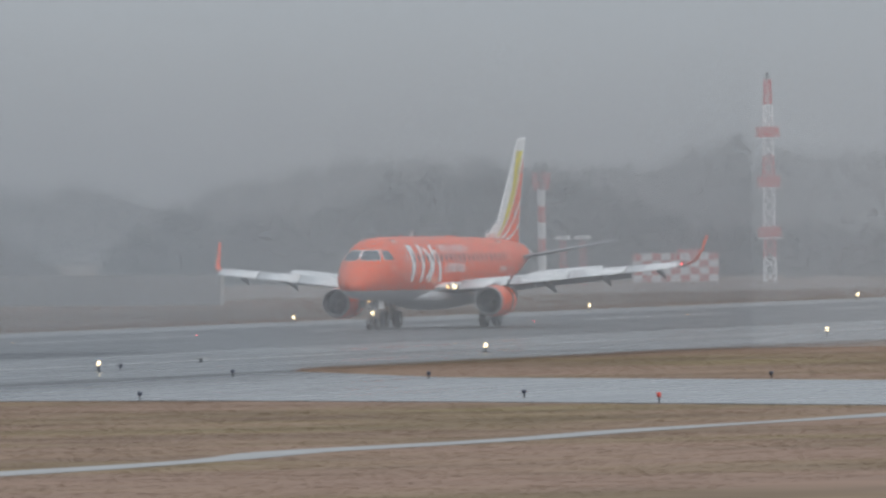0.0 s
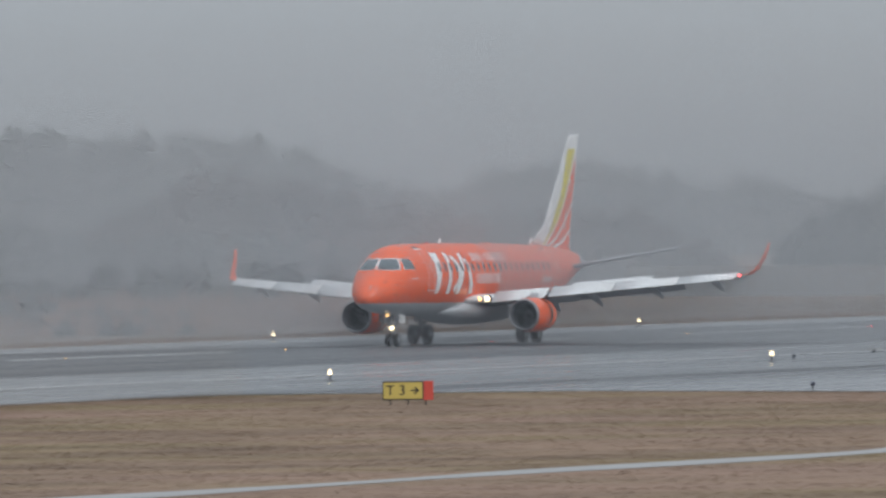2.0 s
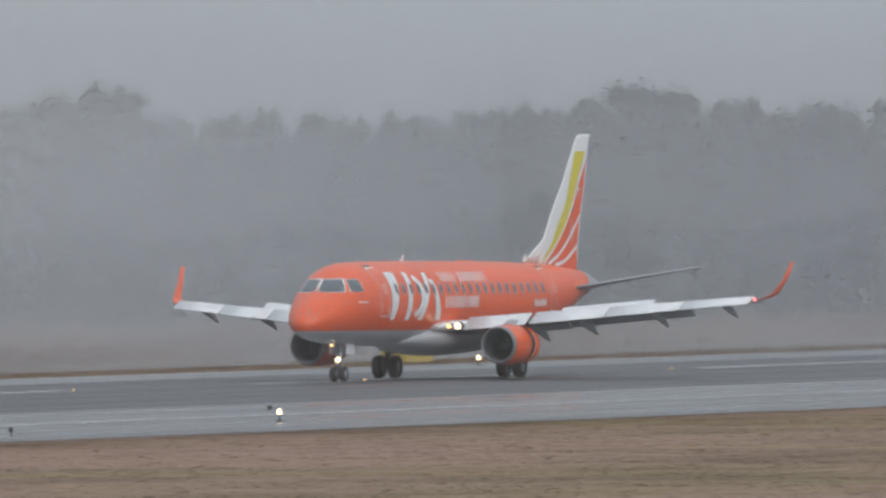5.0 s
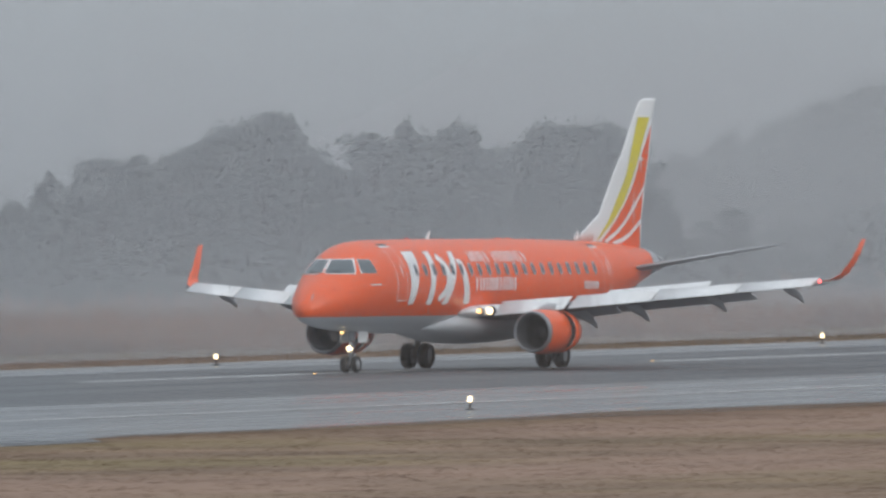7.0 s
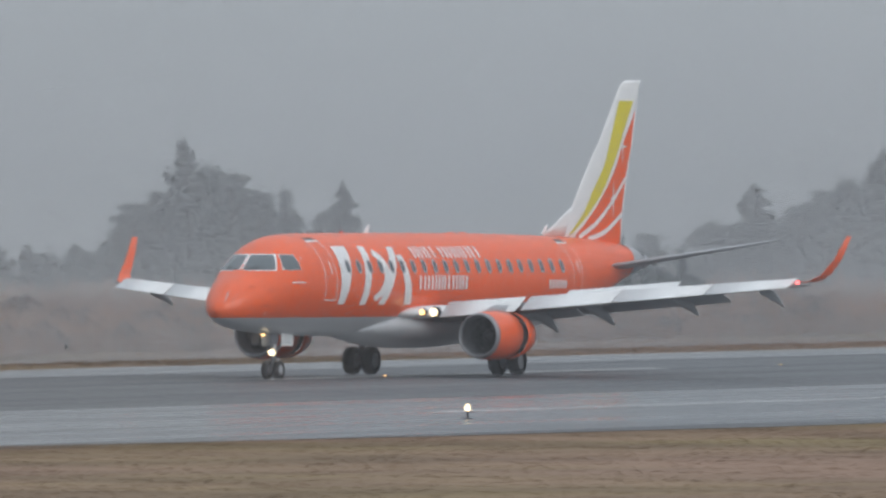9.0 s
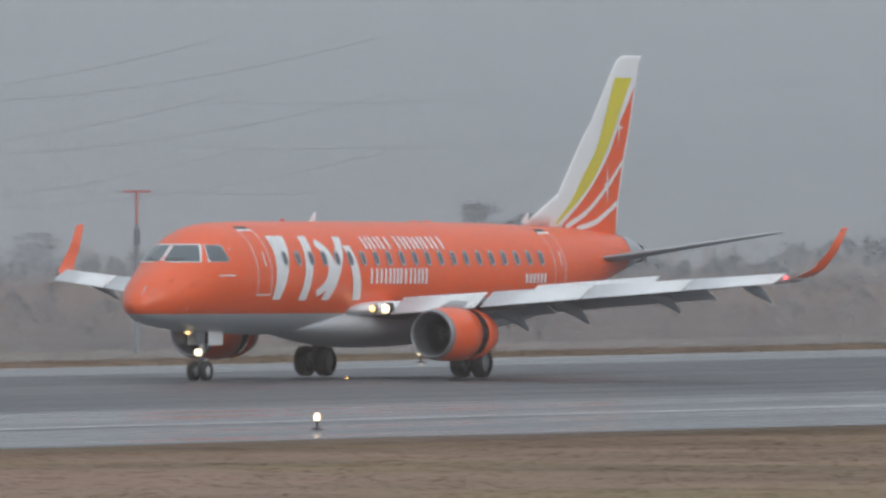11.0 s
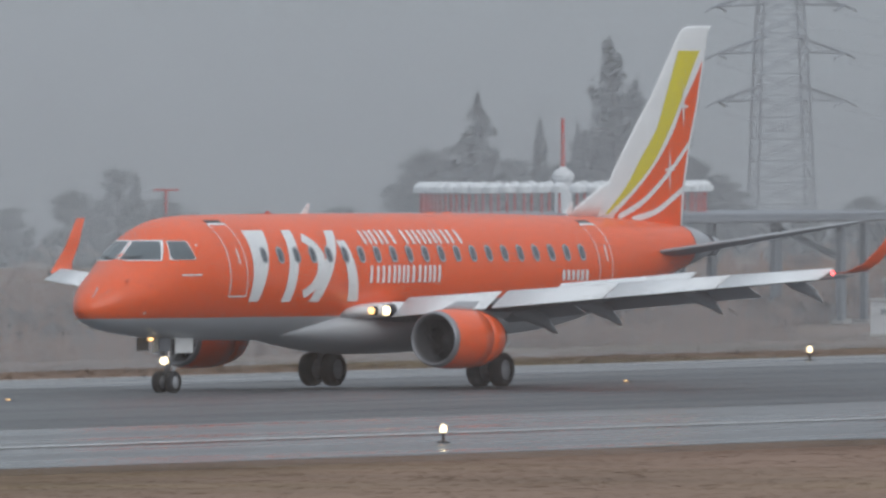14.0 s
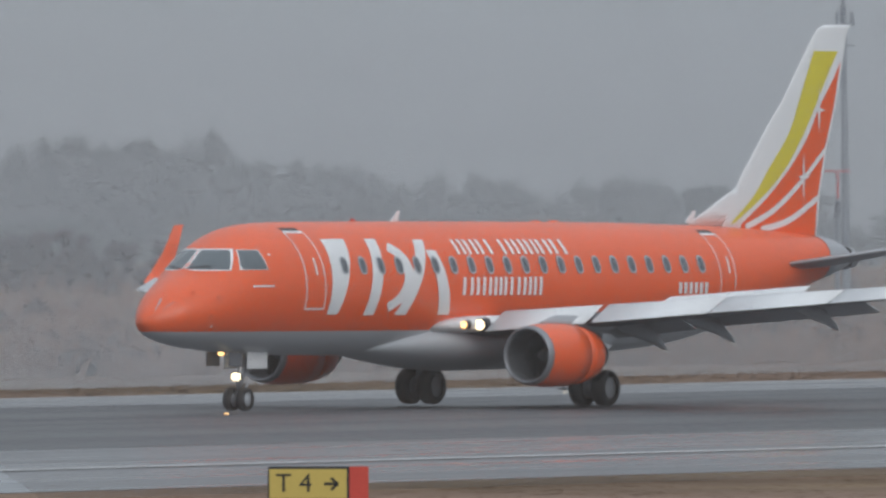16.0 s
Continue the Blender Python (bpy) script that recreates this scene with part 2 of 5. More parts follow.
RADII = [60, 150, 300, 600, 1000, 1100, 1190, 1330, 1450, 1600, 1900, 2200, 2300, 2600, 3500, 6000]
BEARINGS = [-180 + 4 * i for i in range(55)] + [40 + 2 * i for i in range(12)] + [63.9, 64.2, 65, 66, 66.3, 67, 67.6, 68.3, 68.7, 69.1, 70, 71] + [72 + 2 * i for i in range(9)] + [90 + 5 * i for i in range(18)]
verts = [(0, 0, 0)] + [(r * math.sin(radians(b)), r * math.cos(radians(b)), lie(b, r)) for b in BEARINGS for r in RADII]
k, nb = len(RADII), len(BEARINGS)
faces = [(0, 1 + ((i + 1) % nb) * k, 1 + i * k) for i in range(nb)]
faces += [(1 + i * k + j, 1 + ((i + 1) % nb) * k + j, 1 + ((i + 1) % nb) * k + j + 1, 1 + i * k + j + 1) for i in range(nb) for j in range(k - 1)]
ground = tagged(obj("ground", verts, faces, GRASS), "flat airfield of short dry brown winter grass", "ground", kind="structure")


def crown(y):
    """Height of the runway's surface, which falls to both sides of the centre line."""
    return 0.40 - 0.36 * (287 - y) / 41 if y < 287 else 0.40 - 0.36 * (y - 287) / 33


def strip(name, x0, x1, y0, y1, mat, lift, parent=None, label="", wave=0.0, step=6.0, near=()):
    """A band of the runway that follows its crown, with slightly uneven sides."""
    n = max(2, int((x1 - x0) / step))
    edge = [q[0] for q in near], [q[1] for q in near]
    ys = [y0] + [287.0] * (y0 < 287 < y1) + [y1]
    verts, faces = [], []
    for i in range(n + 1):
        x = x0 + (x1 - x0) * i / n
        for j, y in enumerate(ys):
            w = wave * noise.noise((x * 0.11, y * 3.0, 1.7)) if wave and j in (0, len(ys) - 1) else 0
            if near and j == 0:
                y = float(np.interp(x, *edge))
            verts.append((x, y + w, 0.012 if near and j == 0 else crown(y) + lift))
    k = len(ys)
    faces = [(i * k + j, (i + 1) * k + j, (i + 1) * k + j + 1, i * k + j + 1) for i in range(n) for j in range(k - 1)]
    return obj(name, verts, faces, mat, parent, label)


VERGE = ((-400, 246.5), (480, 247.2), (505, 246.2), (524, 242.6), (547, 239.8), (563, 240.4), (567, 244.4), (590, 244.6), (615, 247.0), (650, 245.4), (700, 244), (760, 244.5), (900, 246))
runway = tagged(new("runway"), "wet asphalt runway with a pale shoulder and white edge lines", "runway", kind="structure")
strip("base_course", -400, 2600, 248, 318, CONCRETE, -0.30, runway, "edge of the runway's base")
strip("shoulder", -400, 2600, 246, 268.2, WET, 0.0, runway, "wet shining asphalt shoulder", 0.8, near=VERGE)
strip("running_surface", -400, 2600, 268.2, 304.4, GROOVED, 0.002, runway, "dark grooved asphalt", 0.25)
strip("shoulder", -400, 2600, 304.4, 319.5, WET, 0.0, runway, "wet shining asphalt shoulder", 0.8)
for y in (257.3, 317.6):
    strip("edge_line", -400, 2600, y, y + 0.6, MARK, 0.006, runway, "white edge line")
for i in range(-6, 46):
    x = 924 + 51.5 * i
    if -300 < x < 2500:
        strip("centre_line", x, x + 31, 286.5, 287.4, MARK, 0.008, runway, "worn white centre line dash", step=31)

TAXI = [(766, 247), (769, 231), (758, 216), (742, 201), (717, 180), (690, 155), (640, 105), (600, 60), (720, 60), (748, 118), (772, 165), (797, 200), (829, 226), (863, 242), (884, 247)]
tagged(obj("taxiway", [(x, y, 0.03) for x, y in TAXI] + [(x, y, -0.2) for x, y in TAXI],
    [tuple(range(len(TAXI)))[::-1]] + [(i, (i + 1) % len(TAXI), len(TAXI) + (i + 1) % len(TAXI), len(TAXI) + i) for i in range(len(TAXI))], WET),
    "wet asphalt taxiway curving off the runway", "taxiway", kind="structure")


def service_path(y0, x0, x1, seed):
    verts, n = [], int((x1 - x0) / 4)
    for i in range(n + 1):
        x = x0 + 4 * i
        jog = 1.6 / (1 + math.exp(-(x - 612) / 3))
        for y, w in ((y0, 1.4), (y0 + 2.4, 2.2)):
            verts.append((x, y + jog + w * noise.noise((x * 0.035, y, seed)), 0.012))
    return obj("pavement", verts, [(2 * i, 2 * i + 2, 2 * i + 3, 2 * i + 1) for i in range(n)], DRAIN)


tagged(service_path(170.2, 380, 900, 3.0), "narrow wet concrete drain path through the grass", "path", kind="structure")


def tufts(name, spots, height, width, blades, mat, seed, lean=0.5):
    """Clumps of upright blades at the given (x, y) spots, one mesh."""
    rng = np.random.default_rng(seed)
    n = len(spots)
    base = np.repeat(np.column_stack([spots, np.zeros(n)]), blades, 0)
    tall = np.repeat(height * rng.uniform(0.5, 1.3, n), blades) * rng.uniform(0.6, 1.1, n * blades)
    base[:, :2] += rng.normal(0, width, (n * blades, 2))
    turn = rng.uniform(0, math.pi, n * blades)
    across = np.column_stack([np.cos(turn), np.sin(turn), 0 * turn]) * (width * rng.uniform(0.25, 0.6, n * blades))[:, None]
    tip = base + np.column_stack([rng.normal(0, lean, n * blades) * tall, rng.normal(0, lean, n * blades) * tall, tall])
    verts = np.stack([base - across, base + across, tip], 1)
    side = -base / np.linalg.norm(base, axis=1)[:, None]
    me = leaves(name, verts, side + np.array((0, 0, 0.01)), mat)
    me.normals_split_custom_set_from_vertices(np.repeat((side * 0.35 + np.array((0, 0, 0.94))), 3, 0).tolist())
    return new(name, me)


def in_taxiway(p):
    x, y = p[:, 0], p[:, 1]
    hit = np.zeros(len(p), bool)
    for (xa, ya), (xb, yb) in zip(TAXI, TAXI[1:] + TAXI[:1]):
        if ya != yb:
            hit ^= ((ya > y) != (yb > y)) & (x < (xb - xa) * (y - ya) / (yb - ya) + xa)
    return hit


rng = np.random.default_rng(5)
spots = np.column_stack([rng.uniform(340, 960, 60000), rng.uniform(140, 246.3, 60000)])
bearing = spots[:, 0] / spots[:, 1]
path_y = 170.2 + 1.6 / (1 + np.exp(-(spots[:, 0] - 612) / 3))
keep = (bearing > 1.47) & (bearing < 4.2) & (np.hypot(*spots.T) > 420) & ~in_taxiway(spots) & (spots[:, 1] < np.interp(spots[:, 0], *zip(*VERGE)) - 0.6) & ~((spots[:, 1] > path_y - 0.5) & (spots[:, 1] < path_y + 3.2))
tagged(tufts("grass", spots[keep], 0.011, 0.45, 4, BLADES, 6, 0.9), "short dry brown grass tufts beside the runway", "grass", kind="stuff")
spots = np.column_stack([rng.uniform(450, 1500, 26000), 320.5 + rng.gamma(1.6, 9, 26000)])
tagged(tufts("grass", spots, 0.05, 0.22, 4, BLADES, 7, 0.9), "dry brown grass verge on the runway's far side", "grass", kind="stuff")

# ---- the airliner: X aft from the nose, -Y the side with the livery, Z up ----
HX = [0.42, 0.52, 0.75, 1.1, 1.6, 2.15, 2.75, 3.3, 3.9, 4.75, 6.5, 11.0, 20.0, 23.0, 25.4, 27.3, 28.9, 30.5, 31.3]
HT = [2.40, 2.58, 2.80, 3.08, 3.37, 3.65, 4.08, 4.40, 4.62, 4.75, 4.79, 4.80, 4.77, 4.72, 4.66, 4.58, 4.47, 4.28, 3.98]
HB = [2.32, 2.16, 2.03, 1.92, 1.82, 1.74, 1.69, 1.64, 1.61, 1.58, 1.54, 1.52, 1.53, 1.78, 2.22, 2.66, 3.10, 3.50, 3.72]
HW = [0.05, 0.23, 0.44, 0.68, 0.93, 1.12, 1.27, 1.36, 1.42, 1.475, 1.505, 1.505, 1.50, 1.44, 1.24, 1.02, 0.74, 0.42, 0.16]


def hull_at(a):
    t, b, w = (smooth_curve(HX, v, a) for v in (HT, HB, HW))
    return t, b, w, b + 0.50 * (t - b)


def hull_side(a, z):
    t, b, w, c = hull_at(a)
    s = (z - c) / ((t - c) if z > c else (c - b))
    return w * math.sqrt(max(0.0, 1 - min(s * s, 1.0)))


def skin(name, z0, z1, left, right, mat, parent, side=hull_side, off=0.012, n=10, m=8, sign=-1, label="", bend=1.0):
    """A thin painted panel or pane laid on a curved side, between two edges that run over the height."""
    verts, faces = [], []
    for i in range(n + 1):
        z = z0 + (z1 - z0) * i / n
        l, r = left(z), right(z)
        for j in range(m + 1):
            a = l + (r - l) * (j / m) ** bend
            verts.append((a, sign * (side(a, z) + off), z))
    for i in range(n):
        for j in range(m):
            q = (i * (m + 1) + j, i * (m + 1) + j + 1, (i + 1) * (m + 1) + j + 1, (i + 1) * (m + 1) + j)
            faces.append(q if sign < 0 else q[::-1])
    return obj(name, verts, faces, mat, parent, label, True)


def line(z0, a0, z1, a1):
    return lambda z: a0 + (a1 - a0) * (z - z0) / (z1 - z0)


def oval(a, z, ra, rz, power=2.6):
    """Left and right edges of a rounded opening."""
    f = lambda h: ra * max(0.0, 1 - abs((h - z) / rz) ** power) ** (1 / power)
    return (lambda h: a - f(h)), (lambda h: a + f(h))


airliner = thing("airliner", "orange regional jet with white shapes rolling along the wet runway", "airplane")


def fuselage():
    sides, verts, faces = 56, [], []
    stations = sorted(set([round(0.42 + 4.1 * (i / 26) ** 1.5, 3) for i in range(27)] + [4.6 + 0.6 * i for i in range(44)] + [30.8, 31.1, 31.3]))
    for a in stations:
        t, b, w, c = hull_at(a)
        for k in range(sides):
            q = 2 * math.pi * k / sides
            s = math.sin(q)
            verts.append((a, w * math.cos(q), c + s * ((t - c) if s > 0 else (c - b))))
    n = len(stations)
    faces = [(i * sides + k, i * sides + (k + 1) % sides, (i + 1) * sides + (k + 1) % sides, (i + 1) * sides + k) for i in range(n - 1) for k in range(sides)]
    faces += [tuple(range(sides))[::-1], tuple(range((n - 1) * sides, n * sides))]
    hull = obj("fuselage", verts, faces, HULL, airliner, "orange upper body with pale grey belly", True)
    v, f = lathe([(0, 0.30), (0.35, 0.25), (0.42, 0.20), (0.38, 0.12)], (31.05, 0, 3.86), 20)
    obj("exhaust_ring", v, f, METAL, hull, "bare metal tail cone end", True)
    verts, sides = [], 40
    for a in (29.5, 29.8, 30.1, 30.4, 30.7, 31.0, 31.2, 31.305):
        t, b, w, c = hull_at(a)
        verts += [(a, (w + 0.012) * math.cos(2 * math.pi * k / sides), c + (t - b + 0.024) / 2 * math.sin(2 * math.pi * k / sides)) for k in range(sides)]
    obj("tail_cone", verts, [(i * sides + k, i * sides + (k + 1) % sides, (i + 1) * sides + (k + 1) % sides, (i + 1) * sides + k) for i in range(7) for k in range(sides)], GREY, hull, "pale grey tail cone", True)
    # belly fairing
    verts, faces, sides = [], [], 28
    fx = [8.0, 8.8, 10.0, 11.5, 13.0, 15.0, 17.0, 18.5, 19.6]
    fb = [1.66, 1.56, 1.38, 1.20, 1.12, 1.13, 1.24, 1.42, 1.62]
    fw = [0.10, 0.55, 1.05, 1.42, 1.68, 1.76, 1.66, 1.30, 0.70]
    ft = [1.70, 1.86, 2.20, 2.50, 2.62, 2.50, 2.10, 1.90, 1.78]
    st = np.linspace(8.0, 19.6, 30)
    for a in st:
        b, w, t = (smooth_curve(fx, q, a) for q in (fb, fw, ft))
        for k in range(sides):
            q = 2 * math.pi * k / sides
            c, s = math.cos(q), math.sin(q)
            e = 1.0
            verts.append((a, w * math.copysign(abs(c) ** e, c), (b + t) / 2 + (t - b) / 2 * math.copysign(abs(s) ** e, s)))
    faces = [(i * sides + k, i * sides + (k + 1) % sides, (i + 1) * sides + (k + 1) % sides, (i + 1) * sides + k) for i in range(len(st) - 1) for k in range(sides)]
    faces += [tuple(range(sides))[::-1], tuple(range((len(st) - 1) * sides, len(st) * sides))]
    obj("belly_fairing", verts, faces, HULL, airliner, "pale grey belly fairing", True)
    return hull


hull = fuselage()


def topline(z):
    """Where the roof line reaches the height z."""
    lo, hi = 0.42, 6.0
    for _ in range(40):
        mid = (lo + hi) / 2
        lo, hi = (mid, hi) if smooth_curve(HX, HT, mid) < z else (lo, mid)
    return lo


def cockpit():
    for sign in (-1, 1):
        skin("window_frame", 3.615, 4.145, lambda z: topline(z), line(3.66, 2.76, 4.10, 3.15), WHITE, hull, off=0.008, n=8, m=24, sign=sign, label="pale window surround", bend=2.5)
        skin("windshield", 3.645, 4.115, lambda z: topline(z) + 0.0012, line(3.66, 2.71, 4.10, 3.08), GLASS, hull, off=0.016, n=8, m=24, sign=sign, label="dark windshield pane", bend=2.5)
        skin("window_frame", 3.63, 4.125, line(3.66, 2.95, 4.10, 3.21), line(3.66, 3.83, 4.10, 3.79), WHITE, hull, off=0.006, n=6, m=6, sign=sign, label="pale window surround")
        skin("side_window", 3.645, 4.11, lambda z: line(3.66, 2.97, 4.10, 3.23)(z) + max(0, 3.74 - z) * 0.9, line(3.66, 3.80, 4.11, 3.75), GLASS, hull, off=0.015, n=8, m=6, sign=sign, label="dark cockpit side window")
        part("wiper", rod((2.12, sign * 0.12, 3.68), (2.40, sign * 0.62, 3.73), 0.014, sides=5), DARK, hull, "thin black wiper")
    for z0, z1, a0, a1 in ((2.66, 2.95, 0.64, 0.945), (2.68, 2.88, 0.76, 1.06)):
        skin("lightning_strip", z0, z1, line(z0, a0, z1, a1), line(z0, a0 + 0.014, z1, a1 + 0.014), GREY, hull, off=0.008, n=8, m=1, label="thin pale lightning strip")
    for a, z in ((4.0, 3.98), (1.9, 2.25)):
        skin("panel_mark", z, z + 0.05, lambda h: a, lambda h: a + 0.07, WHITE, hull, m=1, n=1, label="tiny white mark")
    skin("panel_stripe", 3.22, 3.26, lambda z: 3.17, lambda z: 3.95, WHITE, hull, m=4, n=2, label="short white stripe")
    for a, z in ((1.56, 3.10), (2.1, 2.98), (1.85, 2.52)):
        part("probe", rod((a, -hull_side(a, z), z), (a - 0.10, -hull_side(a, z) - 0.10, z), 0.025, 0.012, 6), DARK, hull, "small dark air data probe")
    for a, h in ((10.9, 0.30), (23.9, 0.30)):
        v = [(a - 0.05, -0.02, 4.76), (a + 0.30, -0.02, 4.76), (a + 0.42, -0.012, 4.76 + h), (a + 0.30, -0.012, 4.76 + h)]
        v += [(x, -y, z) for x, y, z in v]
        obj("antenna", v, [(0, 1, 2, 3), (7, 6, 5, 4), (0, 4, 5, 1), (1, 5, 6, 2), (2, 6, 7, 3), (3, 7, 4, 0)], WHITE, hull, "white blade antenna")
    v, f = lathe([(0.0, 0.08), (0.06, 0.07), (0.09, 0.04), (0.10, 0.0)], (9.3, 0, 4.78), 14, "z")
    obj("beacon", v, f, RED, hull, "red beacon dome", True)
    for a in (17.2, 18.0):
        v, f = lathe([(0.0, 0.16), (0.03, 0.13), (0.05, 0.0)], (a, 0, 4.78), 12, "z")
        obj("antenna_dome", v, f, ORANGE, hull, "low roof antenna", True)


cockpit()


def doors():
    for a0, a1, z0, z1 in ((5.22, 5.97, 2.70, 4.52), (23.38, 24.08, 2.85, 4.45)):
        w = 0.038
        door = skin("door", z0, z1, lambda z: a0, lambda z: a1, ORANGE, hull, off=0.010, n=14, m=4, label="orange cabin door")
        skin("door_line", z0, z1, lambda z: a0 - w, lambda z: a0, WHITE, door, off=0.014, n=14, m=1, label="white door outline")
        skin("door_line", z0, z1, lambda z: a1, lambda z: a1 + w, WHITE, door, off=0.014, n=14, m=1, label="white door outline")
        skin("door_line", z0 - w, z0, lambda z: a0 - w, lambda z: a1 + w, WHITE, door, off=0.014, n=1, m=5, label="white door outline")
        skin("door_line", z1, z1 + w * 1.4, lambda z: a0 - w, lambda z: a1 + w, WHITE, door, off=0.014, n=2, m=5, label="white door outline")
        skin("door_head", z1 + w * 1.4, z1 + 0.13, lambda z: a0 + 0.02, lambda z: a1 - 0.05, DARK, door, off=0.012, n=2, m=4, label="dark door hinge gap")
        skin("door_handle", 3.50, 3.92, lambda z: (a0 + a1) / 2 + 0.05, lambda z: (a0 + a1) / 2 + 0.12, WHITE, door, off=0.016, n=4, m=1, label="pale handle plate")
    for i in range(21):
        a = 6.90 + 0.781 * i
        l, r = oval(a, 3.735, 0.165, 0.235)
        rim = skin("cabin_window", 3.50, 3.97, l, r, GREY, hull, off=0.016, n=10, m=4, label="grey window surround")
        l, r = oval(a, 3.735, 0.115, 0.185)
        skin("pane", 3.55, 3.92, l, r, PANE, rim, off=0.022, n=10, m=4, label="dark cabin window pane")


doors()


def livery():
    """White shapes on the side, in place of the lettering."""
    def slant(name, z0, z1, a_low, a_high, width, top_width=None, n=16):
        w1 = width if top_width is None else top_width
        skin(name, z0, z1, line(z0, a_low, z1, a_high), line(z0, a_low + width, z1, a_high + w1), WHITE, hull, off=0.0135, n=n, m=3, label="white slanted bar")
    slant("white_shape", 2.54, 4.38, 6.17, 6.42, 0.45, 1.00)
    # half-round
    verts, faces, n = [], [], 28
    for i in range(n + 1):
        q = math.pi * 0.72 * (0.5 - i / n)
        for k, (rx, rz) in enumerate(((1.42, 0.93), (1.02, 0.70))):
            z = 3.45 + rz * math.sin(q)
            a = 8.36 + rx * math.cos(q) + (z - 3.45) * 0.24
            verts.append((a, -(hull_side(a, z) + 0.0135), z))
    faces = [(2 * i, 2 * i + 1, 2 * i + 3, 2 * i + 2) for i in range(n)]
    obj("white_shape", verts, faces, WHITE, hull, "white half-round shape", True)
    slant("white_shape", 2.52, 4.38, 7.72, 8.30, 0.44, 0.46)
    slant("white_shape", 2.52, 4.36, 9.06, 10.34, 0.48, 0.44)
    slant("white_shape", 2.52, 4.10, 10.92, 10.62, 0.50, 0.42)
    # rows of small strokes
    def strokes(a, z0, z1, widths, lean):
        for w in widths:
            if w > 0:
                for u in ((0.0, 0.62) if w > 0.3 else (0.0,)):
                    skin("white_bar", z0, z1, line(z0, a + u * w, z1, a + u * w + lean), line(z0, a + u * w + 0.125, z1, a + u * w + lean + 0.125), WHITE, hull, off=0.0135, n=4, m=1, label="small white bar in a row")
            a += abs(w) + 0.07
    strokes(11.95, 4.00, 4.36, (0.44, 0.48, 0.30, 0.20, -0.26, 0.52, 0.48, 0.44, 0.54, 0.62), -0.02)
    strokes(11.85, 2.99, 3.44, (0.52, 0.20, 0.42, 0.36, 0.20, 0.50, 0.38, 0.40), 0.06)
    for i in range(6):
        skin("white_bar", 3.00, 3.28, lambda z: 21.38 + 0.24 * i, lambda z: 21.38 + 0.24 * i + 0.14, WHITE, hull, off=0.0135, n=3, m=1, label="small white bar in a row")


livery()


def aerofoil(name, sections, mat, parent, label, n=18):
    """A lofted wing or fin: sections of (leading edge, trailing edge, thickness, up) in 3D."""
    prof = []
    for i in range(n + 1):
        u = 0.5 * (1 - math.cos(math.pi * i / n))
        prof.append((u, 2.9 * (0.2969 * math.sqrt(u) - 0.126 * u - 0.3516 * u**2 + 0.2843 * u**3 - 0.1036 * u**4)))
    loop = [(u, h) for u, h in prof] + [(u, -h) for u, h in prof[-2:0:-1]]
    verts, k = [], len(loop)
    for le, te, thick, up in sections:
        le, te, up = Vector(le), Vector(te), Vector(up).normalized()
        for u, h in loop:
            verts.append(le.lerp(te, u) + up * (h * thick))
    faces = [(i * k + j, i * k + (j + 1) % k, (i + 1) * k + (j + 1) % k, (i + 1) * k + j) for i in range(len(sections) - 1) for j in range(k)]
    faces += [tuple(range(k))[::-1], tuple(range((len(sections) - 1) * k, len(sections) * k))]
    return obj(name, verts, faces, mat, parent, label, True)


FIN_LE, FIN_TE = [(4.4, 25.2), (5.6, 26.32), (5.9, 26.5), (7.2, 27.72), (7.82, 28.38), (8.5, 28.95), (9.5, 29.8), (9.66, 30.0), (9.76, 30.35)], [(4.4, 30.02), (5.38, 30.12), (6.7, 30.48), (7.67, 30.86), (8.77, 31.15), (9.6, 31.35), (9.76, 31.55)]


def on(line_points, z):
    return float(np.interp(z, [q[0] for q in line_points], [q[1] for q in line_points]))


def fin_side(a, z):
    le, te = on(FIN_LE, z), on(FIN_TE, z)
    u = min(max((a - le) / (te - le), 0.0), 1.0)
    return 0.13 * (te - le) * 2.9 * 0.5 * (0.2969 * math.sqrt(u) - 0.126 * u - 0.3516 * u**2 + 0.2843 * u**3 - 0.1036 * u**4)


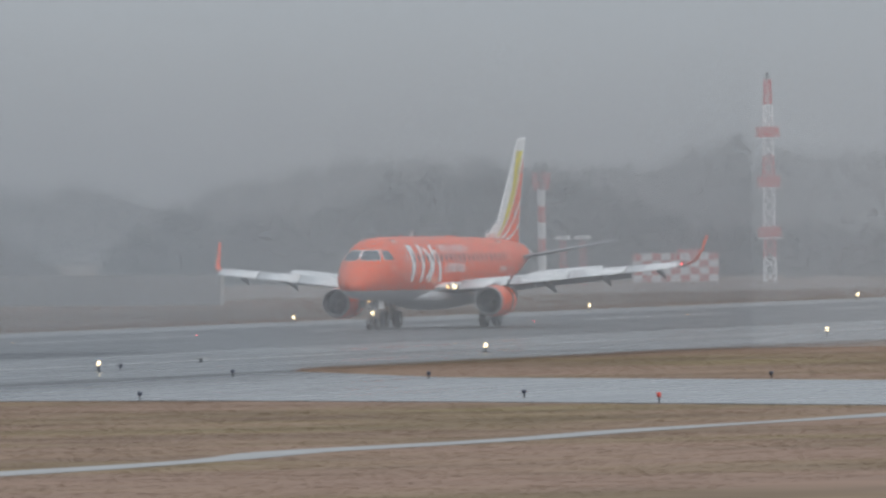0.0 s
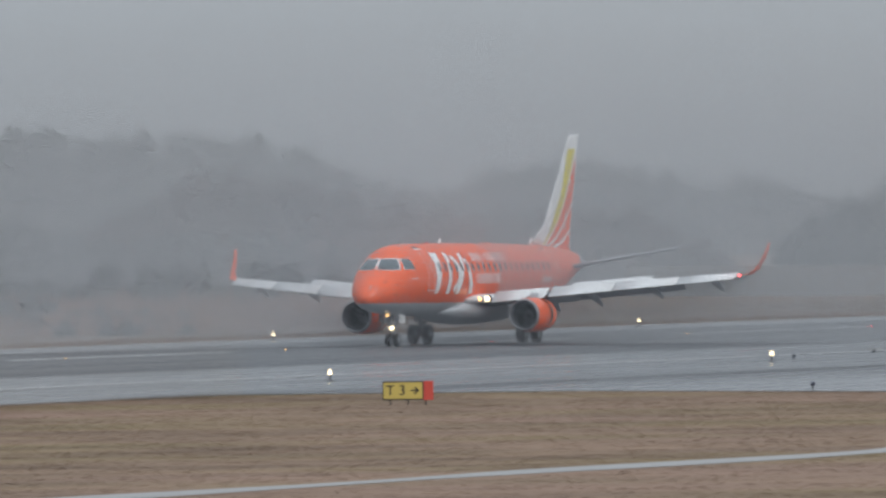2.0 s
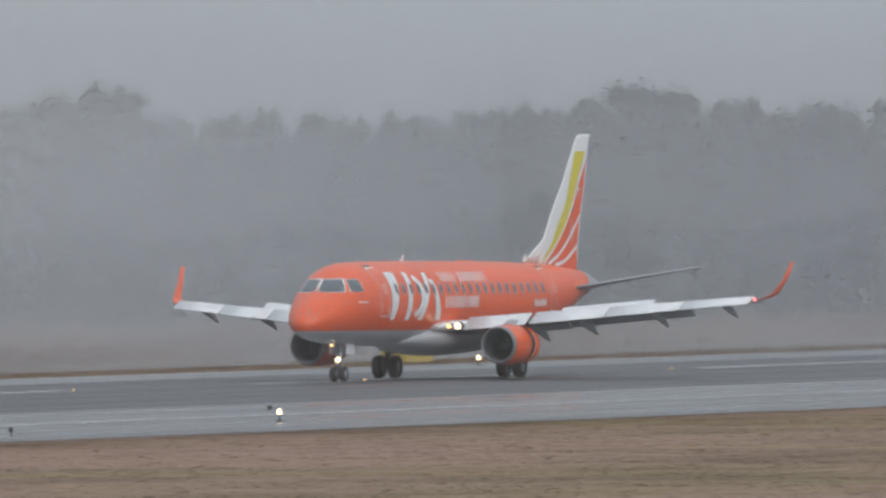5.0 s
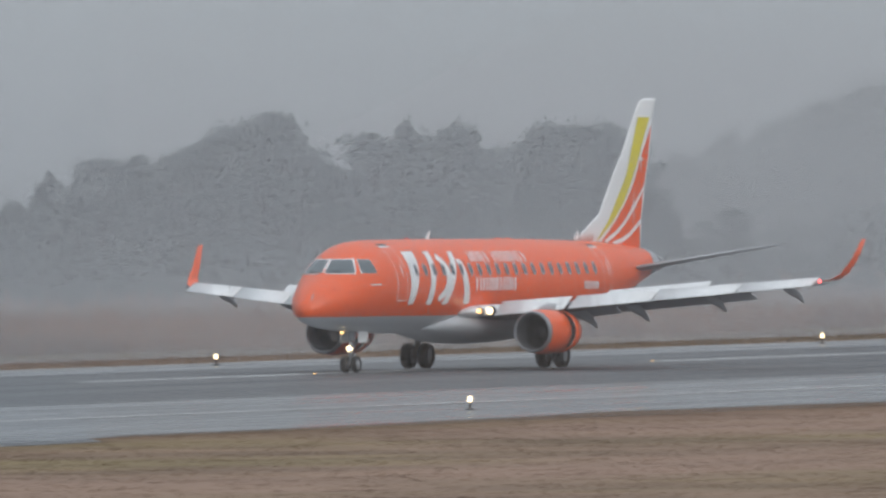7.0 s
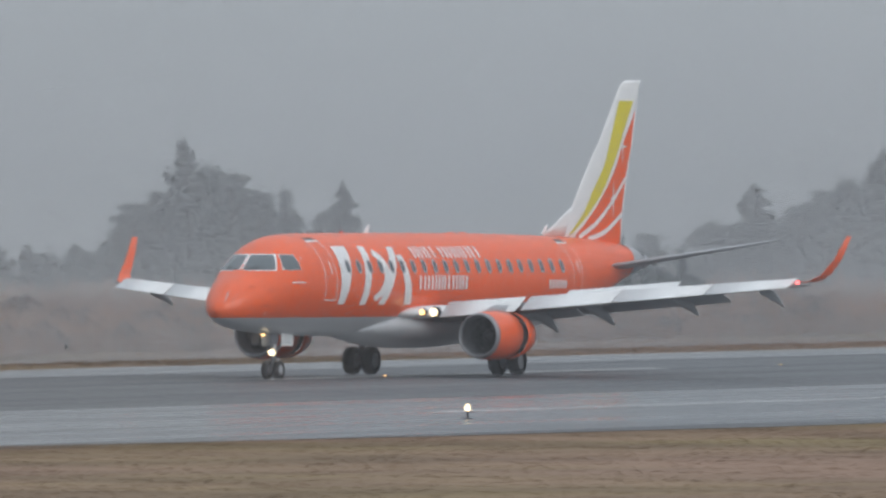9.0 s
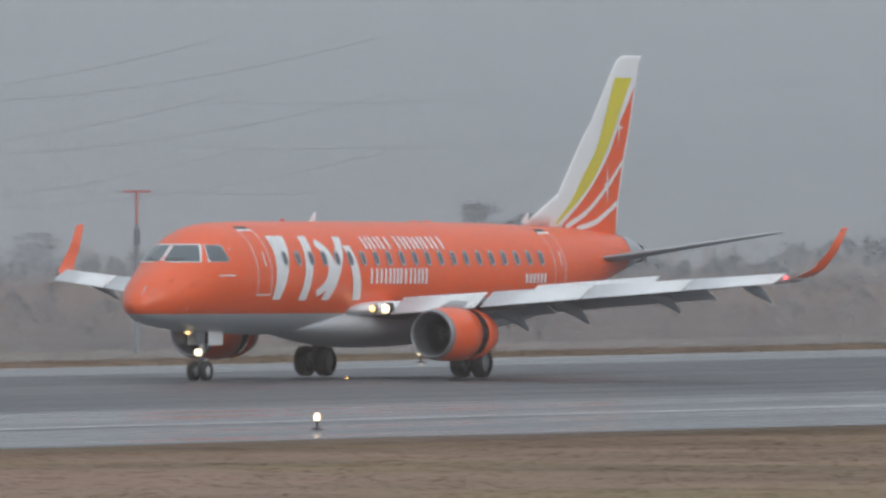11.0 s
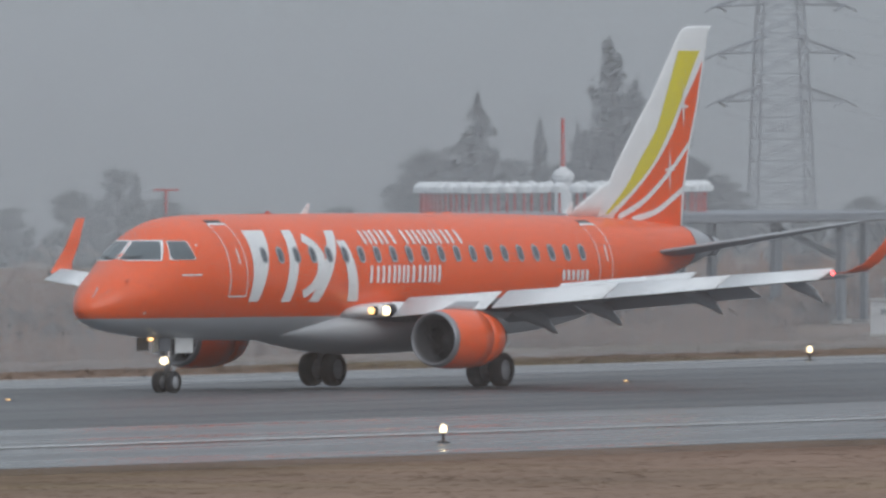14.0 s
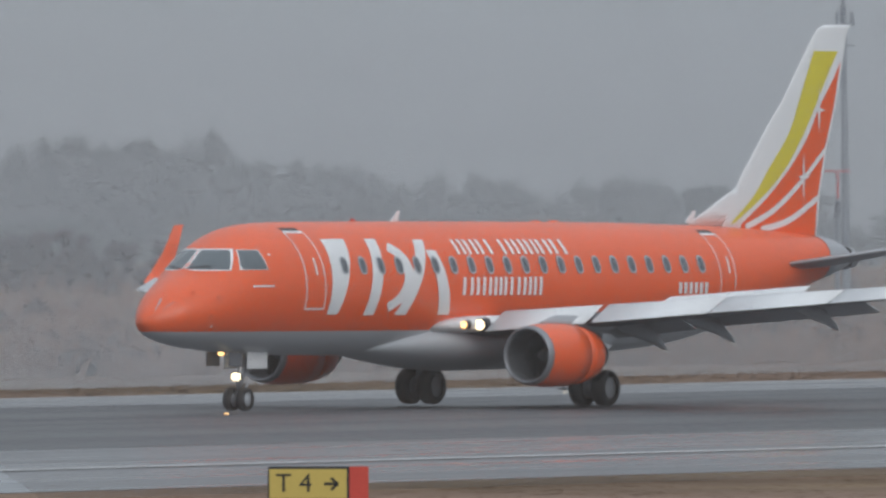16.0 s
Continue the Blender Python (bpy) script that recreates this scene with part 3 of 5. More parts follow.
def tail():
    zs = [4.4, 4.9, 5.38, 5.9, 6.6, 7.2, 7.82, 8.5, 9.1, 9.5, 9.66, 9.76]
    fin = aerofoil("tail_fin", [((on(FIN_LE, z), 0, z), (on(FIN_TE, z), 0, z), 0.065 * (on(FIN_TE, z) - on(FIN_LE, z)), (0, 1, 0)) for z in zs], WHITE, airliner, "white tail fin with yellow and orange sweep")
    fin.location.x = -0.17
    aerofoil("dorsal_fillet", [((24.0, 0, 4.66), (27.6, 0, 4.66), 0.16, (0, 1, 0)), ((24.9, 0, 5.05), (27.6, 0, 5.0), 0.16, (0, 1, 0)), ((25.75, 0, 5.42), (27.6, 0, 5.42), 0.14, (0, 1, 0)), ((26.25, 0, 5.62), (27.6, 0, 5.62), 0.10, (0, 1, 0))], WHITE, fin, "white fillet ahead of the fin", 10)
    yl = [(4.74, 25.97), (5.45, 27.02), (6.13, 27.7), (7.02, 28.62), (7.76, 29.05), (8.5, 29.45), (9.09, 29.78)]
    yr = [(4.74, 26.12), (5.44, 27.46), (5.84, 28.1), (6.87, 29.2), (7.76, 29.9), (8.5, 30.43), (9.09, 30.9)]
    ol = [(4.70, 26.4), (5.47, 27.74), (6.2, 28.74), (6.87, 29.45), (7.69, 30.05), (8.51, 30.8), (8.85, 31.05)]
    cl = lambda pts, dx=0.0: (lambda z: smooth_curve([q[0] for q in pts], [q[1] for q in pts], z) + dx)
    te = lambda z: on(FIN_TE, z) - 0.13
    for sign in (-1, 1):
        skin("yellow_sweep", 4.74, 9.09, cl(yl), lambda z: min(cl(yr)(z), te(z)), YELLOW, fin, fin_side, 0.008, 30, 6, sign, "yellow-green sweep")
        skin("orange_sweep", 4.42, 8.80, lambda z: min(cl(ol)(z), te(z)), te, ORANGE, fin, fin_side, 0.008, 30, 8, sign, "orange sweep")
        for pts, w in (([(4.64, 26.6), (5.12, 28.0), (5.76, 29.15), (6.68, 30.45)], 0.17), ([(4.58, 27.3), (4.80, 28.55), (5.41, 30.08)], 0.17)):
            verts = []
            zz, aa = [q[0] for q in pts], [q[1] for q in pts]
            for i in range(25):
                a = aa[0] + (aa[-1] - aa[0]) * i / 24
                z = smooth_curve(aa, zz, a)
                a = min(a, on(FIN_TE, z) - 0.06)
                for d in (-w / 2, w / 2):
                    verts.append((a, sign * (fin_side(a, z + d) + 0.016), z + d))
            fs = [(2 * i, 2 * i + 2, 2 * i + 3, 2 * i + 1) for i in range(24)]
            obj("white_curve", verts, fs if sign < 0 else [q[::-1] for q in fs], WHITE, fin, "thin white curve")
        for a, z, r in ((29.29, 5.91, 0.64), (30.0, 7.6, 0.64)):
            verts = []
            for i in range(8):
                q, rr = math.pi * i / 4, (r if i in (2, 6) else 0.30) if i % 2 == 0 else 0.07
                verts.append((a + rr * math.cos(q), sign * (fin_side(a, z) + 0.028), z + rr * math.sin(q)))
            obj("white_star", verts, [tuple(range(8))] if sign < 0 else [tuple(range(8))[::-1]], WHITE, fin, "four-pointed white star")
    for sign in (-1, 1):
        aerofoil("tailplane", [((26.3, sign * 0.5, 3.60), (29.9, sign * 0.5, 3.68), 0.36, (0, 0, 1)), ((28.85, sign * 2.6, 4.06), (30.6, sign * 2.6, 4.09), 0.26, (0, 0, 1)), ((30.45, sign * 4.75, 4.46), (31.2, sign * 4.75, 4.48), 0.17, (0, 0, 1)), ((30.85, sign * 4.98, 4.52), (31.2, sign * 4.98, 4.52), 0.06, (0, 0, 1))], GREY, airliner, "grey tailplane", 12)


tail()


def wing_le(l):
    return 11.9 + 0.52 * (l - 1.5)


def wing_te(l):
    return 17.4 - 0.16 * (l - 1.5) if l < 4.6 else 16.9 + (l - 4.6) * 0.243


def wing_z(l):
    return 2.27 + 0.086 * (l - 1.5)


def wing(s):
    """One wing; s is -1 for the livery's side."""
    at = lambda a, l, z: (a, s * l, z)
    up = (0, 0, 1)
    # Whole wing darkened to its shaded underside's tone, top included.
    main = aerofoil("wing", [(at(wing_le(l) + 0.05, l, wing_z(l) - 0.09), at(wing_te(l), l, wing_z(l) - 0.06), t, up) for l, t in ((0.6, 1.0), (2.0, 0.86), (4.6, 0.58), (8.0, 0.36), (12.12, 0.11))], DARK_GREY, airliner, "swept wing coloured dark grey, with underside shade in the colour", 14)
    for l0, l1, n in ((2.15, 4.32, 1), (4.45, 7.0, 2), (7.03, 9.6, 3), (9.63, 12.0, 4)):
        sec = []
        for l in (l0, l1):
            d = 0.30 - 0.011 * l
            sec.append((at(wing_le(l) - 0.34, l, wing_z(l) - d * 0.80), at(wing_le(l) + 0.50, l, wing_z(l) + d * 1.02), 0.05, (0.55, 0, 1)))
        aerofoil("slat", sec, WHITE, main, "pale drooped slat", 8)
    for l0, l1 in ((4.75, 5.85), (5.88, 6.98), (7.01, 8.12)):
        v = []
        for l in (l0, l1):
            h = wing_le(l) + 0.60 * (wing_te(l) - wing_le(l))
            for dz in (0, 0.035):
                v += [at(h, l, wing_z(l) + 0.14 + dz), at(h + 0.52, l, wing_z(l) + 0.37 + dz)]
        obj("spoiler", v, [(0, 1, 5, 4), (2, 6, 7, 3), (0, 4, 6, 2), (1, 3, 7, 5), (0, 2, 3, 1), (4, 5, 7, 6)], WHITE, main, "raised white spoiler panel")
    for l0, l1, c in ((1.9, 4.58, 0.95), (4.62, 9.3, 0.85)):
        aerofoil("flap", [(at(wing_te(l) - 0.20, l, wing_z(l) - 0.06), at(wing_te(l) + c * 0.75, l, wing_z(l) - 0.06 - c * 0.36), 0.07, (0.5, 0, 1)) for l in (l0, l1)], GREY, main, "lowered grey flap", 8)
    for l, k in ((3.5, 1.1), (5.5, 1.05), (8.2, 0.95), (10.9, 0.85)):
        a, z = wing_te(l), wing_z(l)
        verts, faces, sides = [], [], 10
        pts = [(-1.5, -0.12, 0.02, 0.03), (-1.1, -0.20, 0.08, 0.12), (-0.4, -0.30, 0.10, 0.19), (0.1, -0.42, 0.10, 0.17), (0.55, -0.64, 0.06, 0.09), (0.72, -0.74, 0.01, 0.015)]
        for da, dz, rw, rh in pts:
            for q in range(sides):
                t = 2 * math.pi * q / sides
                verts.append(at(a + k * da, l + k * rw * math.cos(t), z + k * (dz + rh * math.sin(t))))
        faces = [(i * sides + q, i * sides + (q + 1) % sides, (i + 1) * sides + (q + 1) % sides, (i + 1) * sides + q) for i in range(len(pts) - 1) for q in range(sides)]
        obj("flap_track_fairing", verts, faces, GREY, main, "grey canoe-shaped fairing", True)
    aerofoil("winglet", [(at(17.52, 12.12, 3.195), at(18.72, 12.12, 3.215), 0.06, up), (at(17.85, 12.34, 3.24), at(18.9, 12.34, 3.26), 0.05, (0, -s * 0.3, 1)),
        (at(18.40, 12.54, 3.45), at(19.22, 12.54, 3.48), 0.045, (0, -s, 0.8)), (at(19.13, 12.67, 3.95), at(19.75, 12.67, 3.97), 0.035, (0, -s, 0.2)), (at(19.80, 12.78, 4.66), at(20.22, 12.78, 4.68), 0.02, (0, -s, 0.1))],
        ORANGE, main, "upswept orange winglet", 10)
    bm = bmesh.new()
    bmesh.ops.create_icosphere(bm, subdivisions=2, radius=0.05, matrix=Matrix.Translation(at(17.52, 12.14, 3.21)))
    part("navigation_light", bm, REDLAMP if s < 0 else PANE, main, "glowing red wing tip light" if s < 0 else "wing tip light", True)
    # root fairing with the landing lamps
    root = aerofoil("wing_root_fairing", [(at(10.8, 1.15, 2.22), at(14.2, 1.15, 2.36), 0.70, up), (at(11.45, 1.62, 2.25), at(14.2, 1.62, 2.36), 0.70, up), (at(12.20, 2.15, 2.29), at(14.2, 2.15, 2.38), 0.62, up)], WHITE, airliner, "grey wing root fairing", 10)
    for a, l, r in ((11.62, 1.72, 0.085), (11.95, 1.96, 0.125)):
        v, f = lathe([(0.10, r), (0.0, r * 0.95), (-0.02, r * 0.6), (-0.03, 0.0)], at(a - 0.06, l, 2.27), 18)
        obj("landing_lamp", v, f, LAMP if r > 0.12 else AMBER, root, "lit landing lamp", True)
        v, f = lathe([(0.03, r * 1.2), (0.2, r * 1.4), (0.5, r * 1.4), (0.5, 0.0)], at(a - 0.06, l, 2.27), 18)
        obj("lamp_bay", v, f, DARK, root, "dark lamp bay", True)


for s in (-1, 1):
    wing(s)

sleeves = []


def engine(s):
    c = (11.0, s * 3.98, 1.54)
    v, f = lathe([(0.18, 0.73), (0.09, 0.712), (0.03, 0.69), (0.0, 0.662), (0.03, 0.635), (0.12, 0.615)], c, 44)
    lip = obj("engine", v, f, LIP, airliner, "orange engine nacelle with bare metal lip", True)
    v, f = lathe([(0.18, 0.73), (0.5, 0.765), (0.9, 0.78), (1.35, 0.775), (1.78, 0.755), (1.77, 0.71)], c, 44)
    obj("cowl", v, f, ORANGE, lip, "orange engine cowl", True)
    v, f = lathe([(0.12, 0.615), (0.5, 0.60), (0.9, 0.605), (0.92, 0.0)], c, 44)
    obj("inlet_duct", v, f, DUCT, lip, "grey inlet duct", True)
    v, f = lathe([(0.52, 0.0), (0.58, 0.07), (0.74, 0.15), (0.9, 0.20)], c, 20)
    obj("spinner", v, f, DUCT, lip, "grey fan spinner", True)
    for k in range(22):
        t = 2 * math.pi * k / 22
        m = Matrix.Translation(c) @ Matrix.Rotation(t, 4, "X") @ Matrix.Translation((0.84, 0, 0.39)) @ Matrix.Rotation(radians(38), 4, "Z")
        part("fan_blade", block((0.018, 0.15, 0.40), turn=m), DARK, lip, "dark fan blade")
    v, f = lathe([(1.70, 0.68), (2.3, 0.65)], c, 36)
    obj("cascade", v, f, DARK, lip, "dark reverser vanes", True)
    v, f = lathe([(1.81, 0.71), (1.81, 0.75), (2.12, 0.715), (2.45, 0.64), (2.65, 0.58), (2.63, 0.55), (2.3, 0.59)], (0, 0, 0), 44)
    sleeve = obj("reverser_sleeve", v, f, ORANGE, airliner, "sliding orange reverser sleeve", True)
    sleeve.location = c
    sleeves.append((sleeve, c))
    v, f = lathe([(2.1, 0.48), (2.7, 0.42), (3.1, 0.34), (3.08, 0.31), (2.8, 0.28)], c, 30)
    obj("core_nozzle", v, f, DARK, lip, "dark exhaust nozzle", True)
    v, f = lathe([(2.8, 0.24), (3.2, 0.15), (3.5, 0.02)], c, 20)
    obj("exhaust_cone", v, f, METAL, lip, "bare metal exhaust cone", True)
    aerofoil("pylon", [((11.2, s * 3.98, 2.24), (14.6, s * 3.98, 2.05), 0.16, (0, 1, 0)), ((12.2, s * 3.98, 2.52), (15.4, s * 3.98, 2.46), 0.14, (0, 1, 0))], GREY, lip, "grey engine pylon", 10)
    obj("strake", [(11.95, s * 3.44, 1.98), (12.85, s * 3.42, 2.02), (12.85, s * 3.22, 2.20), (11.95, s * 3.42, 2.05), (12.85, s * 3.40, 2.09), (12.85, s * 3.24, 2.23)], [(0, 1, 2), (3, 5, 4), (0, 3, 4, 1), (1, 4, 5, 2), (2, 5, 3, 0)], ORANGE, lip, "small orange strake")


for s in (-1, 1):
    engine(s)


def wheel(centre, r, w, parent):
    prof = [(-w / 2, r * 0.60), (-w / 2, r * 0.86), (-w * 0.36, r * 0.97), (0, r), (w * 0.36, r * 0.97), (w / 2, r * 0.86), (w / 2, r * 0.60)]
    v, f = lathe(prof, centre, 30, "y")
    tyre = obj("wheel", v, f, RUBBER, parent, "black rubber tyre", True)
    v, f = lathe([(-w * 0.40, 0.0), (-w * 0.42, r * 0.30), (-w * 0.30, r * 0.36), (-w * 0.36, r * 0.61), (w * 0.36, r * 0.61), (w * 0.30, r * 0.36), (w * 0.42, r * 0.30), (w * 0.40, 0.0)], centre, 22, "y")
    obj("rim", v, f, GREY, tyre, "grey metal hub", True)


def gear():
    nose = part("nose_gear", rod((4.45, 0, 0.485), (4.60, 0, 1.75), 0.075, 0.095, 12), METAL, airliner, "pale nose gear leg", True)
    part("drag_strut", rod((4.52, 0, 0.95), (5.45, 0, 1.62), 0.045, sides=8), GREY, nose, "grey strut")
    part("axle", rod((4.45, -0.27, 0.485), (4.45, 0.27, 0.485), 0.06, sides=10), METAL, nose)
    part("torque_link", rod((4.58, 0, 0.60), (4.84, 0, 0.85), 0.035, sides=6), GREY, nose, "grey link")
    for y in (-0.20, 0.20):
        wheel((4.45, y, 0.485), 0.291, 0.20, nose)
    for y in (-0.34, 0.34):
        part("gear_door", block((0.85, 0.03, 0.42), (4.75, y, 1.44), 0.01), WHITE, nose, "white gear door")
        part("gear_door", block((0.55, 0.03, 0.34), (3.85, y, 1.46), 0.01), DARK_GREY, nose, "dark grey gear door")
    for x, z, r, m in ((4.28, 1.03, 0.095, LAMP), (3.66, 1.60, 0.052, AMBER)):
        v, f = lathe([(0.12, r * 1.05), (0.0, r), (-0.03, 0.0)], (x, 0, z), 18)
        obj("taxi_lamp", v, f, m, nose, "lit taxi lamp", True)
        v, f = lathe([(0.10, r * 1.06), (0.20, r * 0.9), (0.26, 0.02)], (x, 0, z), 18)
        obj("lamp_housing", v, f, DARK, nose, "dark lamp housing", True)
    for s in (-1, 1):
        leg = part("main_gear", rod((16.0, s * 2.6, 0.70), (15.75, s * 2.45, 2.25), 0.10, 0.13, 12), METAL, airliner, "pale main gear leg", True)
        part("side_strut", rod((15.85, s * 2.5, 1.15), (15.5, s * 1.3, 1.75), 0.06, sides=8), GREY, leg, "grey side strut")
        part("axle", rod((16.0, s * 2.15, 0.70), (16.0, s * 3.05, 0.70), 0.07, sides=10), METAL, leg)
        part("leg_door", block((0.70, 0.04, 0.80), (15.8, s * 2.72, 1.70), 0.01), GREY, leg, "grey leg door")
        for l in (2.27, 2.93):
            wheel((16.0, s * l, 0.703), 0.45, 0.36, leg)


gear()

# ---- airfield lights and signs ----
def place(bearing, distance, z=0.0):
    """A spot at a compass-like bearing from the viewing terrace."""
    return (distance * math.sin(radians(bearing)), distance * math.cos(radians(bearing)), z)


def edge_light(name, glow, label, group, r=0.08):
    top = thing(name, label, "runway light", group=group)
    v, f = lathe([(0.0, 0.16), (0.03, 0.16), (0.05, 0.10), (0.06, 0.0)], (0, 0, 0), 14, "z")
    obj("base_plate", v, f, DARK, top, "dark base plate")
    part("stem", rod((0, 0, 0.05), (0, 0, 0.26), 0.035, sides=8), DARK, top, "dark stem")
    v, f = lathe([(0.25, 0.07), (0.27, r), (0.36, r), (0.42, r * 0.6), (0.44, 0.0)], (0, 0, 0), 14, "z")
    obj("lens", v, f, glow, top, "glowing lens", True)
    return top


def row_of(make, spots):
    first = make()
    for i, (x, y, z) in enumerate(spots):
        if i == 0:
            first.matrix_basis = pose(x, y, z)
        else:
            copy_thing(first, pose(x, y, z))


NEAR = [363.3, 425.4, 486.6, 553.2, 615.3, 677.4, 743.7, 805.8, 867.9] + [930 + 62 * i for i in range(9)]
FAR = [487.5, 549.6, 611.7, 677.7, 739.5, 801.6, 866] + [930 + 62 * i for i in range(10)]
row_of(lambda: edge_light("edge_light", LAMP, "lit white runway edge light on a short stem", "runway edge lights"), [(x, 251.7, crown(251.7) + 0.004) for x in NEAR] + [(x, 312.7, crown(312.7) + 0.004) for x in FAR])


def inset_light(glow, label):
    top = thing("inset_light", label, "runway light", group="centre line lights")
    v, f = lathe([(0.0, 0.15), (0.012, 0.14), (0.022, 0.08), (0.022, 0.0)], (0, 0, 0), 16, "z")
    obj("rim", v, f, DARK, top, "flat metal rim")
    part("lens", block((0.05, 0.075, 0.030), (-0.10, 0, 0.025), 0.006), glow, top, "small glowing lens")
    return top


CENTRES = [524.3 + 31.0 * i for i in range(-5, 2)] + [685.6 + 31.4 * i for i in range(-3, 4)] + [815.5 + 31.44 * i for i in range(10)]
row_of(lambda: inset_light(AMBER, "small lit white light set into the runway"), [(x, 286.2, crown(286.2) + 0.012) for x in CENTRES if x < 930 or round((x - 909.8) / 31.44) % 2 == 0])
row_of(lambda: inset_light(REDLAMP, "small lit red light set into the runway"), [(x, 286.2, crown(286.2) + 0.012) for x in CENTRES if x > 930 and round((x - 909.8) / 31.44) % 2 == 1])


def marker(mat, label, x, y, h=0.30):
    top = thing("taxiway_marker", label, "marker", pose(x, y, 0.03), "taxiway edge markers")
    part("stem", rod((0, 0, 0), (0, 0, h * 0.6), 0.03, sides=8), DARK, top, "dark stem")
    v, f = lathe([(h * 0.5, 0.05), (h * 0.55, 0.08), (h * 0.9, 0.09), (h, 0.04), (h, 0.0)], (0, 0, 0), 12, "z")
    obj("head", v, f, mat, top, "rounded head", True)


BLUE = material("blue_glass", (0.03, 0.035, 0.06), 0.3, vary=0.1)
for x, y in ((762.6, 219.6), (841.9, 238.5), (874, 252.5), (824.5, 225.5), (752.7, 202.3), (807, 207), (648, 250)):
    marker(BLUE, "unlit dark blue taxiway marker on a short stem", x, y)
marker(RED, "small red marker beside the taxiway", 732.6, 192.0, 0.36)
for x, y in ((900.4, 256.5), (705.5, 262.5)):
    slab_ = thing("guidance_plate", "low flat pale plate standing by the runway", "plate", pose(x, y, crown(max(y, 246.5))))
    part("plate", block((1.0, 0.5, 0.05), (0, 0, 0.14), 0.01), CONCRETE, slab_)
    part("foot", block((0.12, 0.12, 0.12), (0, 0, 0.06)), DARK, slab_)


def letters(text, size, mat, parent, at, label):
    cu = bpy.data.curves.new("text", "FONT")
    cu.body, cu.size, cu.extrude, cu.align_x, cu.align_y = text, size, 0.004, "CENTER", "CENTER"
    cu.materials.append(mat)
    ob = new("lettering", cu)
    ob.parent = parent
    ob.matrix_basis = Matrix.Translation(at) @ pose(0, 0, 0, 90, 0, 0)
    return tagged(ob, label)


def taxi_sign(text, m, w):
    """Sign box; the face looks along its -Y."""
    top = thing("taxiway_sign", "yellow taxiway sign " + text + " with arrow and red end", "sign", m, "taxiway signs")
    part("case", block((w, 0.26, 0.68), (0, 0, 0.50), 0.02), DARK, top, "dark sign case")
    part("face", block((w * 0.80 - 0.06, 0.02, 0.58), (-w * 0.10 + 0.0, -0.135, 0.50), 0.006), SIGN, top, "yellow face")
    part("end_panel", block((w * 0.19, 0.03, 0.68), (w * 0.405, -0.14, 0.50), 0.006), RED, top, "red end panel")
    letters(text, 0.52, BLACK, top, (-w * 0.24, -0.150, 0.50), "black letter and number")
    bm = block((0.24, 0.012, 0.055), (w * 0.12, -0.148, 0.50))
    for sgn in (-1, 1):
        extra = block((0.19, 0.012, 0.055), (0, 0, 0), turn=pose(0, 0, 0, 0, sgn * 42, 0))
        me = bpy.data.meshes.new("tmp")
        bmesh.ops.translate(extra, vec=(w * 0.12 + 0.085, -0.148, 0.50 + sgn * 0.055), verts=extra.verts)
        extra.to_mesh(me)
        extra.free()
        bm.from_mesh(me)
        bpy.data.meshes.remove(me)
    part("arrow", bm, BLACK, top, "black arrow")
    for x in (-w * 0.35, 0.0, w * 0.35):
        part("leg", block((0.05, 0.05, 0.18), (x, 0, 0.09)), DARK, top, "short dark leg")


taxi_sign("T 3", pose(*place(72.86, 765), 0, 0, -72), 1.80)
taxi_sign("T 4", pose(*place(56.67, 424), 0, 0, -57), 1.98)


# ---- woods and brush ----
def soup(name, centres, out, seed, size, mat, parent=None, label="", cores=()):
    """Many small leaf clumps at the given centres; out: the way out of the crown at each."""
    r = np.random.default_rng(seed)
    n = len(centres)
    u = r.normal(size=(n, 3))
    u /= np.linalg.norm(u, axis=1)[:, None]
    w = np.cross(u, r.normal(size=(n, 3)))
    w /= np.linalg.norm(w, axis=1)[:, None]
    s = size * r.uniform(0.55, 1.35, n)[:, None]
    verts = np.stack([centres - u * s, centres + u * s * r.uniform(0.5, 1.0, (n, 1)), centres + w * s * r.uniform(0.7, 1.3, (n, 1))], 1)
    if len(cores):
        lumps = [CORE * (1 + 0.30 * np.sin(CORE * r.uniform(3, 6, 3) + r.uniform(0, 6, 3))) * (rx, rx, rz) + c for c, rx, rz in cores]
        verts = np.concatenate([verts] + lumps)
        out = np.concatenate([out, np.tile(CORE.mean(1), (len(lumps), 1))])
    n = len(verts)
    ob = new(name, leaves(name, verts, out * 0.35 + np.array((0.0, 0.0, 0.9)) + r.normal(0, 0.05, (n, 3)), mat))
    if parent is not None:
        ob.parent = parent
    return tagged(ob, label)


def solid_core(level):
    """Corners of a unit ball of triangles."""
    bm = bmesh.new()
    bmesh.ops.create_icosphere(bm, subdivisions=level, radius=1)
    tri = np.array([[v.co[:] for v in f.verts] for f in bm.faces])
    bm.free()
    return tri


CORE = solid_core(1)


def ball(rng, n, centre, rx, rz):
    p = rng.normal(size=(n, 3))
    p *= (rng.uniform(0.35, 1.0, n) ** 0.4 / np.linalg.norm(p, axis=1))[:, None]
    return p * (rx, rx, rz) + centre


def spray(r, a, b, n, wide, thick, droop=0.0):
    """Leaf places along a bough from a to b: a flat spray, widest past its middle."""
    f = r.uniform(0.12, 1.06, n)
    a, b = np.array(a), np.array(b)
    d = b - a
    side = np.array((-d[1], d[0], 0.0)) / (np.hypot(d[0], d[1]) + 1e-6)
    w = wide * np.sin(np.clip(f, 0, 1) * 2.6 + 0.25)
    p = a + d * f[:, None] + side * (r.normal(0, 0.5, n) * w)[:, None]
    p[:, 2] += r.normal(0, thick, n) - droop * f * f
    return p


